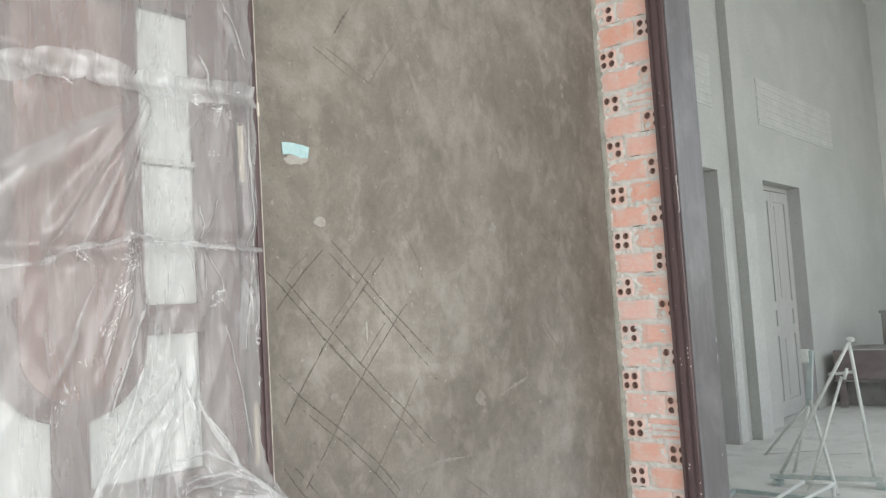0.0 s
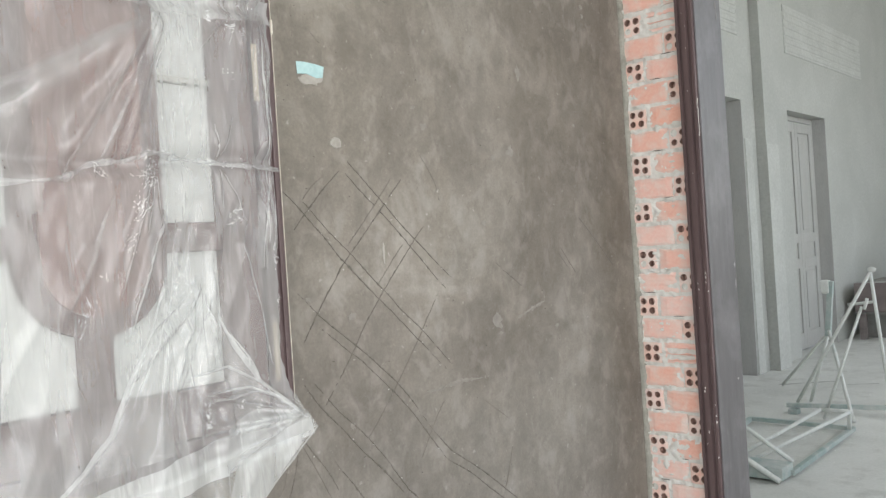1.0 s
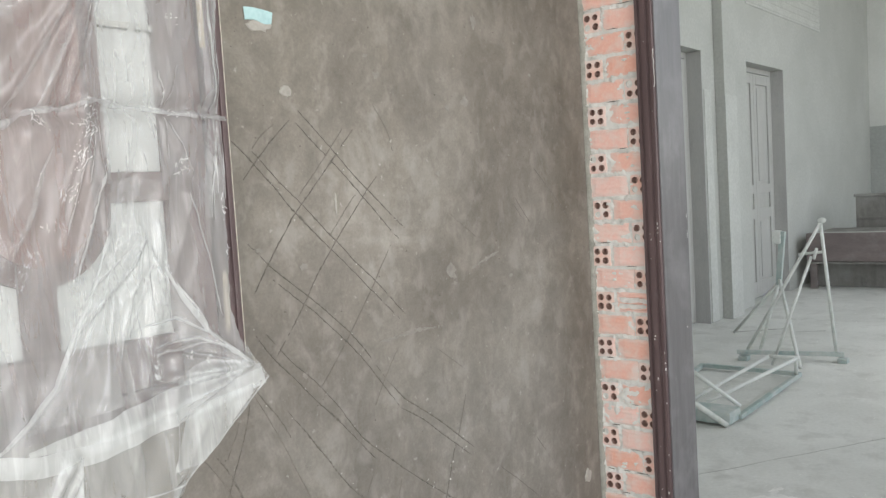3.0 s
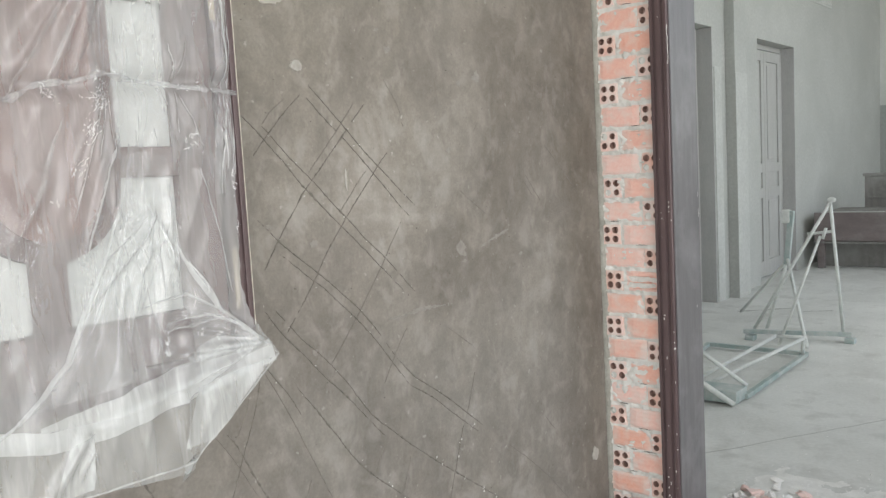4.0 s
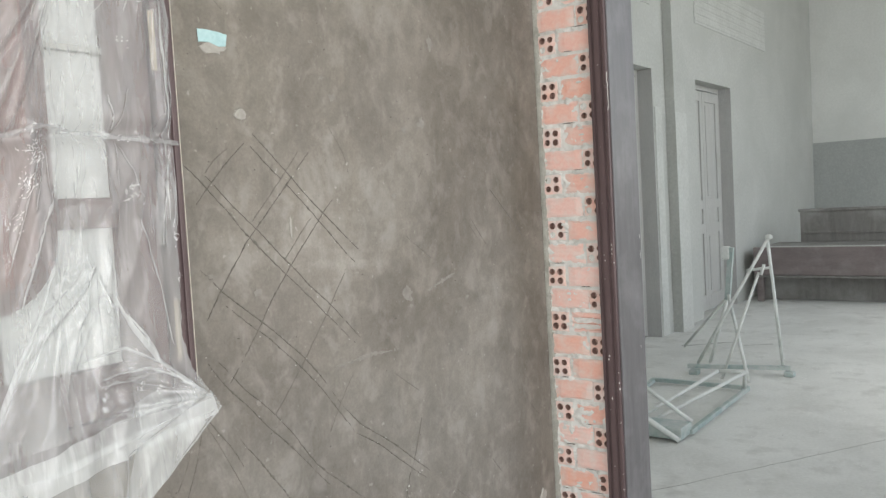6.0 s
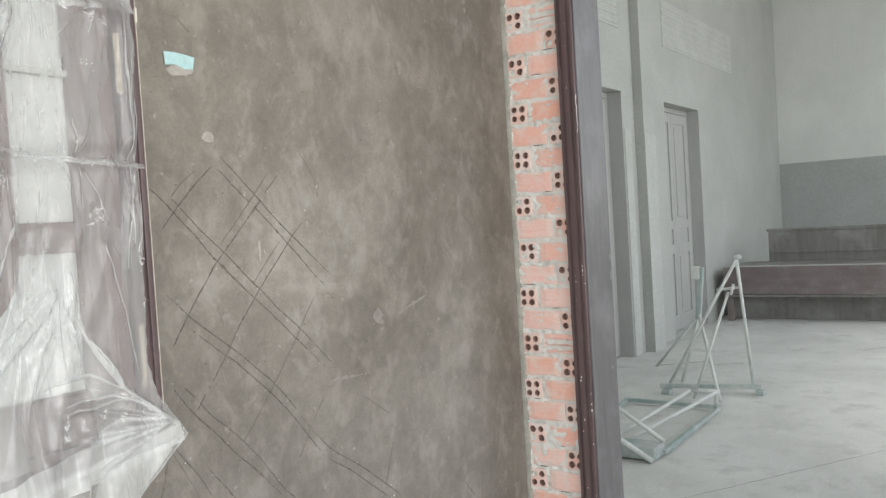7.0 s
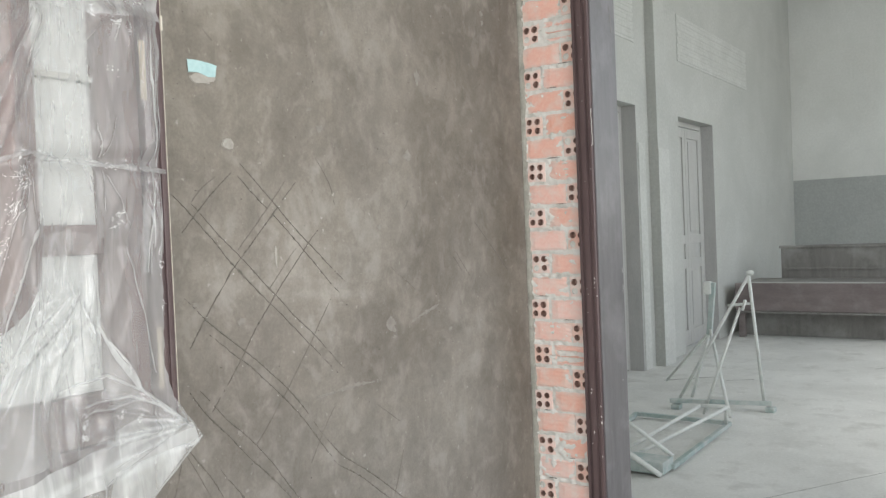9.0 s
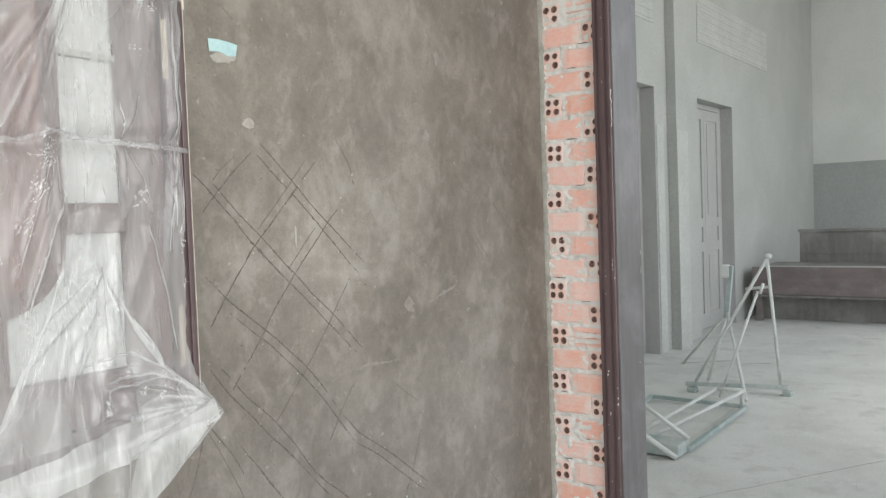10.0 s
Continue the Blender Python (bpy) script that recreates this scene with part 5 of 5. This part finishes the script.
def prop_post():
    ob = empty("prop_post", (3.9, 0.47, 0), label="pale teal steel post with splayed white braces", category="stand")
    o = Vector((3.9, 0.47, 0))

    def bar(name, a, b, r, mat, square=False):
        return rod(name, Vector(a) - o, Vector(b) - o, r, mat, ob, square)

    post = bar("post", (3.9, 0.43, 1.0), (3.9, 0.475, 0.56), 0.029, TEAL, True)
    bar("post_foot", (3.9, 0.475, 0.57), (3.95, 0.66, 0.0), 0.014, WHITE_METAL)
    part("hook", boxes((Vector((3.87, 0.44, 0.90)) - o, Vector((3.93, 0.51, 1.01)) - o), bevel=0.015), WHITE_METAL, post)
    bar("brace", (3.9, 0.475, 0.585), (4.55, 1.10, 0.015), 0.0125, WHITE_METAL)
    bar("brace", (3.88, 0.46, 0.60), (3.15, 0.105, 0.05), 0.014, WHITE_METAL)


def floor_frame():
    ob = empty("floor_frame", (2.4, 0.3, 0), label="teal steel frame lying on the concrete floor with white struts", category="frame")
    o = Vector((2.4, 0.3, 0))

    def bar(name, a, b, r, mat, square=False):
        return rod(name, Vector(a) - o, Vector(b) - o, r, mat, ob, square)

    bar("side_bar", (3.03, 0.075, 0.03), (1.80, 0.065, 0.03), 0.020, TEAL, True)
    bar("end_bar", (3.03, 0.075, 0.031), (3.04, 0.80, 0.031), 0.020, TEAL, True)
    bar("side_bar", (3.04, 0.80, 0.03), (1.70, 0.62, 0.03), 0.020, TEAL, True)
    bar("strut", (2.869, 0.231, 0.18), (2.02, 0.47, 0.03), 0.0125, WHITE_METAL)
    bar("strut", (2.873, 0.042, 0.18), (1.88, 0.37, 0.03), 0.0125, WHITE_METAL)
    bar("strut", (2.869, 0.24, 0.18), (2.873, 0.03, 0.18), 0.014, WHITE_METAL)
    bar("upright", (2.88, 0.05, 0.18), (2.95, 0.078, 0.04), 0.014, WHITE_METAL)
    bar("strut", (1.741, 0.34, 0.31), (1.875, 0.085, 0.075), 0.014, WHITE_METAL)
    bar("strut", (1.57, 0.30, 0.18), (1.653, 0.082, 0.012), 0.0165, WHITE_METAL)
    bm = boxes((Vector((1.66, 0.07, 0.012)) - o, Vector((1.84, 0.60, 0.085)) - o), bevel=0.008)
    part("plate_box", bm, TEAL, ob, "flat teal box beam")


hoist_stand()
prop_post()
floor_frame()


# ---------------------------------------------------------------- rubble, cable, floor joint
def chunk_mesh(name, seed, mat):
    rnd = random.Random(seed)
    bm = bmesh.new()
    bmesh.ops.create_icosphere(bm, subdivisions=1, radius=0.5)
    for v in bm.verts:
        v.co = v.co * rnd.uniform(0.65, 1.15)
    for k in range(6):
        d = Vector((rnd.uniform(-1, 1), rnd.uniform(-1, 1), rnd.uniform(-1, 1))).normalized()
        bmesh.ops.bisect_plane(bm, geom=bm.verts[:] + bm.edges[:] + bm.faces[:], plane_co=d * rnd.uniform(0.16, 0.30), plane_no=d, clear_outer=True)
        rim = [e for e in bm.edges if e.is_boundary]
        if rim:
            bmesh.ops.holes_fill(bm, edges=rim)
    low = min(v.co.z for v in bm.verts)
    for v in bm.verts:
        v.co.z -= low
    bmesh.ops.recalc_face_normals(bm, faces=bm.faces)
    me = bpy.data.meshes.new(name)
    bm.to_mesh(me)
    bm.free()
    me.materials.append(mat)
    return me


GREY_CHUNKS = [chunk_mesh("plaster_chunk", 10 + s, CHUNK) for s in range(6)]
RED_CHUNKS = [chunk_mesh("brick_fragment", 30 + s, CLAY_CHUNK) for s in range(6)]


BITS = {True: ([], []), False: ([], [])}


def lump(red, x, y, z, size, rnd):
    me = rnd.choice(RED_CHUNKS if red else GREY_CHUNKS)
    m = pose(x, y, z, rnd.uniform(-8, 8), rnd.uniform(-8, 8), rnd.uniform(0, 360)) @ Matrix.Diagonal((size * rnd.uniform(0.8, 1.4), size, size * rnd.uniform(0.45, 0.9), 1))
    if size < 0.034:
        verts, faces = BITS[red]
        n = len(verts)
        verts += [tuple(m @ v.co) for v in me.vertices]
        faces += [[n + k for k in p.vertices] for p in me.polygons]
        return
    ob = new("brick_fragment" if red else "plaster_chunk", me)
    ob.matrix_basis = m
    tagged(ob, "broken piece of red hollow brick on the floor" if red else "broken grey plaster lump on the floor", "rubble", "rubble at the doorway")


rnd = random.Random(12)
# heap at the foot of the brick jamb
for k in range(200):
    y = -0.16 + rnd.gauss(0, 0.09)
    x = -0.07 - abs(rnd.gauss(0, 0.07))
    if y > 0.0:
        y = -0.02 - rnd.random() * 0.1
    y = max(y, -0.33)
    h = max(0.0, 0.085 * (1 - abs(y + 0.16) / 0.23) * (1 - min(1, abs(x + 0.07) / 0.18)))
    lump(rnd.random() < 0.7, x, y, rnd.uniform(0, h), rnd.uniform(0.022, 0.06), rnd)
# broken plaster across the threshold, thinning out into the hall
for k in range(250):
    y = -0.37 - rnd.random() * 0.85
    x = 0.06 + 0.40 * (-y - 0.37) + abs(rnd.gauss(0, 0.16)) * (1.0 + 0.5 * math.sin(y * 9))
    lump(rnd.random() < 0.16, x, y, -0.002, rnd.uniform(0.014, 0.036) if k > 130 else rnd.uniform(0.034, 0.070), rnd)
for x, y, q in ((0.44, -0.455, 0.060), (0.47, -0.47, 0.045), (0.475, -0.40, 0.045), (0.51, -0.645, 0.050), (0.545, -0.62, 0.036), (0.42, -0.475, 0.04), (0.54, -0.66, 0.03)):
    lump(True, x, y, -0.003, q * 1.35, rnd)
lump(False, 0.405, -0.412, 0, 0.048, rnd)
for x, y, q in ((0.14, -0.41, 0.12), (0.20, -0.45, 0.09), (0.07, -0.43, 0.08), (0.33, -0.47, 0.055), (0.49, -0.49, 0.04), (0.60, -0.50, 0.032), (0.36, -0.43, 0.05), (0.38, -0.40, 0.04)):
    lump(False, x, y, -0.004, q, rnd)


for red, (verts, faces) in BITS.items():
    me = bpy.data.meshes.new("rubble_bits")
    me.from_pydata(verts, [], faces)
    me.materials.append(CLAY_CHUNK if red else CHUNK)
    tagged(new("rubble_bits", me), "small bits of red brick on the floor" if red else "small bits of grey plaster on the floor", "rubble", kind="stuff")


def debris_dust():
    """A thin uneven layer of pale plaster dust and grit in the doorway, spread wider to brighten a dim floor."""
    bm = bmesh.new()
    nx, ny = 130, 120
    rows = []
    for j in range(ny + 1):
        row = []
        for i in range(nx + 1):
            x, y = 0.0 + 1.5 * i / nx, -0.345 - 1.5 * j / ny
            edge = min(1, i / 6, (nx - i) / 95, j / 8, (ny - j) / 60)
            h = (0.0075 * (0.75 + 0.7 * noise.fractal((x * 9, y * 9, 0), 1, 2, 3)) * (1 - 0.75 * i / nx) + 0.0022 * noise.noise((x * 55, y * 55, 2)) * (1 - i / nx)) * edge - 0.0012 - 0.006 * (1 - edge) * max(0.25, 0.6 + noise.fractal((x * 4, y * 4, 7), 1, 2, 4))
            row.append(bm.verts.new((x, y, h)))
        rows.append(row)
    for j in range(ny):
        for i in range(nx):
            bm.faces.new((rows[j][i], rows[j + 1][i], rows[j + 1][i + 1], rows[j][i + 1]))
    bmesh.ops.recalc_face_normals(bm, faces=bm.faces)
    tagged(part("plaster_dust", bm, CHUNK), "pale plaster dust and grit across the threshold, spread wider to brighten it", "dust", kind="stuff")


debris_dust()


def crumbs():
    """Fine grit too small to count."""
    r = random.Random(77)
    verts, faces = [], []
    for k in range(3200):
        if k % 3:
            y = -0.36 - r.random() * 1.1
            x = 0.06 + 0.35 * (-y - 0.36) + abs(r.gauss(0, 0.24))
        elif k % 2:
            x, y = -0.02 - abs(r.gauss(0, 0.12)), -0.02 - r.random() * 0.36
        else:
            x, y = r.uniform(0.4, 6.5), r.uniform(-1.6, 1.3)
        s = r.uniform(0.0015, 0.0055)
        n = len(verts)
        verts += [(x - s, y - s * r.random(), 0), (x + s, y - s, 0), (x, y + s, 0), (x + s * r.uniform(-0.4, 0.4), y, s * r.uniform(0.7, 1.4))]
        faces += [(n, n + 1, n + 3), (n + 1, n + 2, n + 3), (n + 2, n, n + 3)]
    me = bpy.data.meshes.new("grit")
    me.from_pydata(verts, [], faces)
    me.materials.append(CHUNK)
    tagged(new("grit", me), "fine grey plaster grit on the floor", "grit", kind="stuff")


crumbs()


def cable():
    cu = bpy.data.curves.new("cable", "CURVE")
    cu.dimensions, cu.bevel_depth, cu.bevel_resolution = "3D", 0.0032, 3
    sp = cu.splines.new("BEZIER")
    pts = ((0.225, -0.34, 0.025), (0.265, -0.352, 0.014), (0.24, -0.385, 0.022), (0.17, -0.44, 0.035), (0.06, -0.49, 0.03), (-0.1, -0.55, 0.005))
    sp.bezier_points.add(len(pts) - 1)
    for b, p in zip(sp.bezier_points, pts):
        b.co = p
        b.handle_left_type = b.handle_right_type = "AUTO"
    cu.materials.append(RUBBER)
    tagged(new("cable", cu), "thin black cable lying beside the door frame", "cable")


cable()


def floor_line(x0, y0, x1, y1, seed, width=0.0028):
    bm = bmesh.new()
    last = None
    a, b = Vector((x0, y0, 0)), Vector((x1, y1, 0))
    d = (b - a).normalized()
    side = Vector((-d.y, d.x, 0))
    n = int((b - a).length / 0.03)
    for k in range(n + 1):
        p = a.lerp(b, k / n) + side * 0.012 * noise.noise((k * 0.12, seed, 0))
        w = width * (0.8 + 0.9 * noise.noise((k * 0.2, seed, 3)))
        if w < width * 0.12:
            last = None
            continue
        ring = [bm.verts.new(p + side * w + Vector((0, 0, 0.0008))), bm.verts.new(p + Vector((0, 0, 0.0022))), bm.verts.new(p - side * w + Vector((0, 0, 0.0008)))]
        if last:
            for q in range(2):
                bm.faces.new((last[q], ring[q], ring[q + 1], last[q + 1]))
        last = ring
    bmesh.ops.recalc_face_normals(bm, faces=bm.faces)
    part("floor_crack", bm, FLOOR_MARK, floor)


floor_line(0.70, 0.00, 3.2, -1.55, 1.0)
# dark smudges on the hall floor, drawn as short wide lines
floor_line(4.6, 1.15, 4.95, 0.75, 2.0, 0.02)
floor_line(4.8, 0.62, 4.95, 0.40, 3.0, 0.012)
floor_line(5.9, -0.5, 6.2, -0.72, 5.0, 0.01)
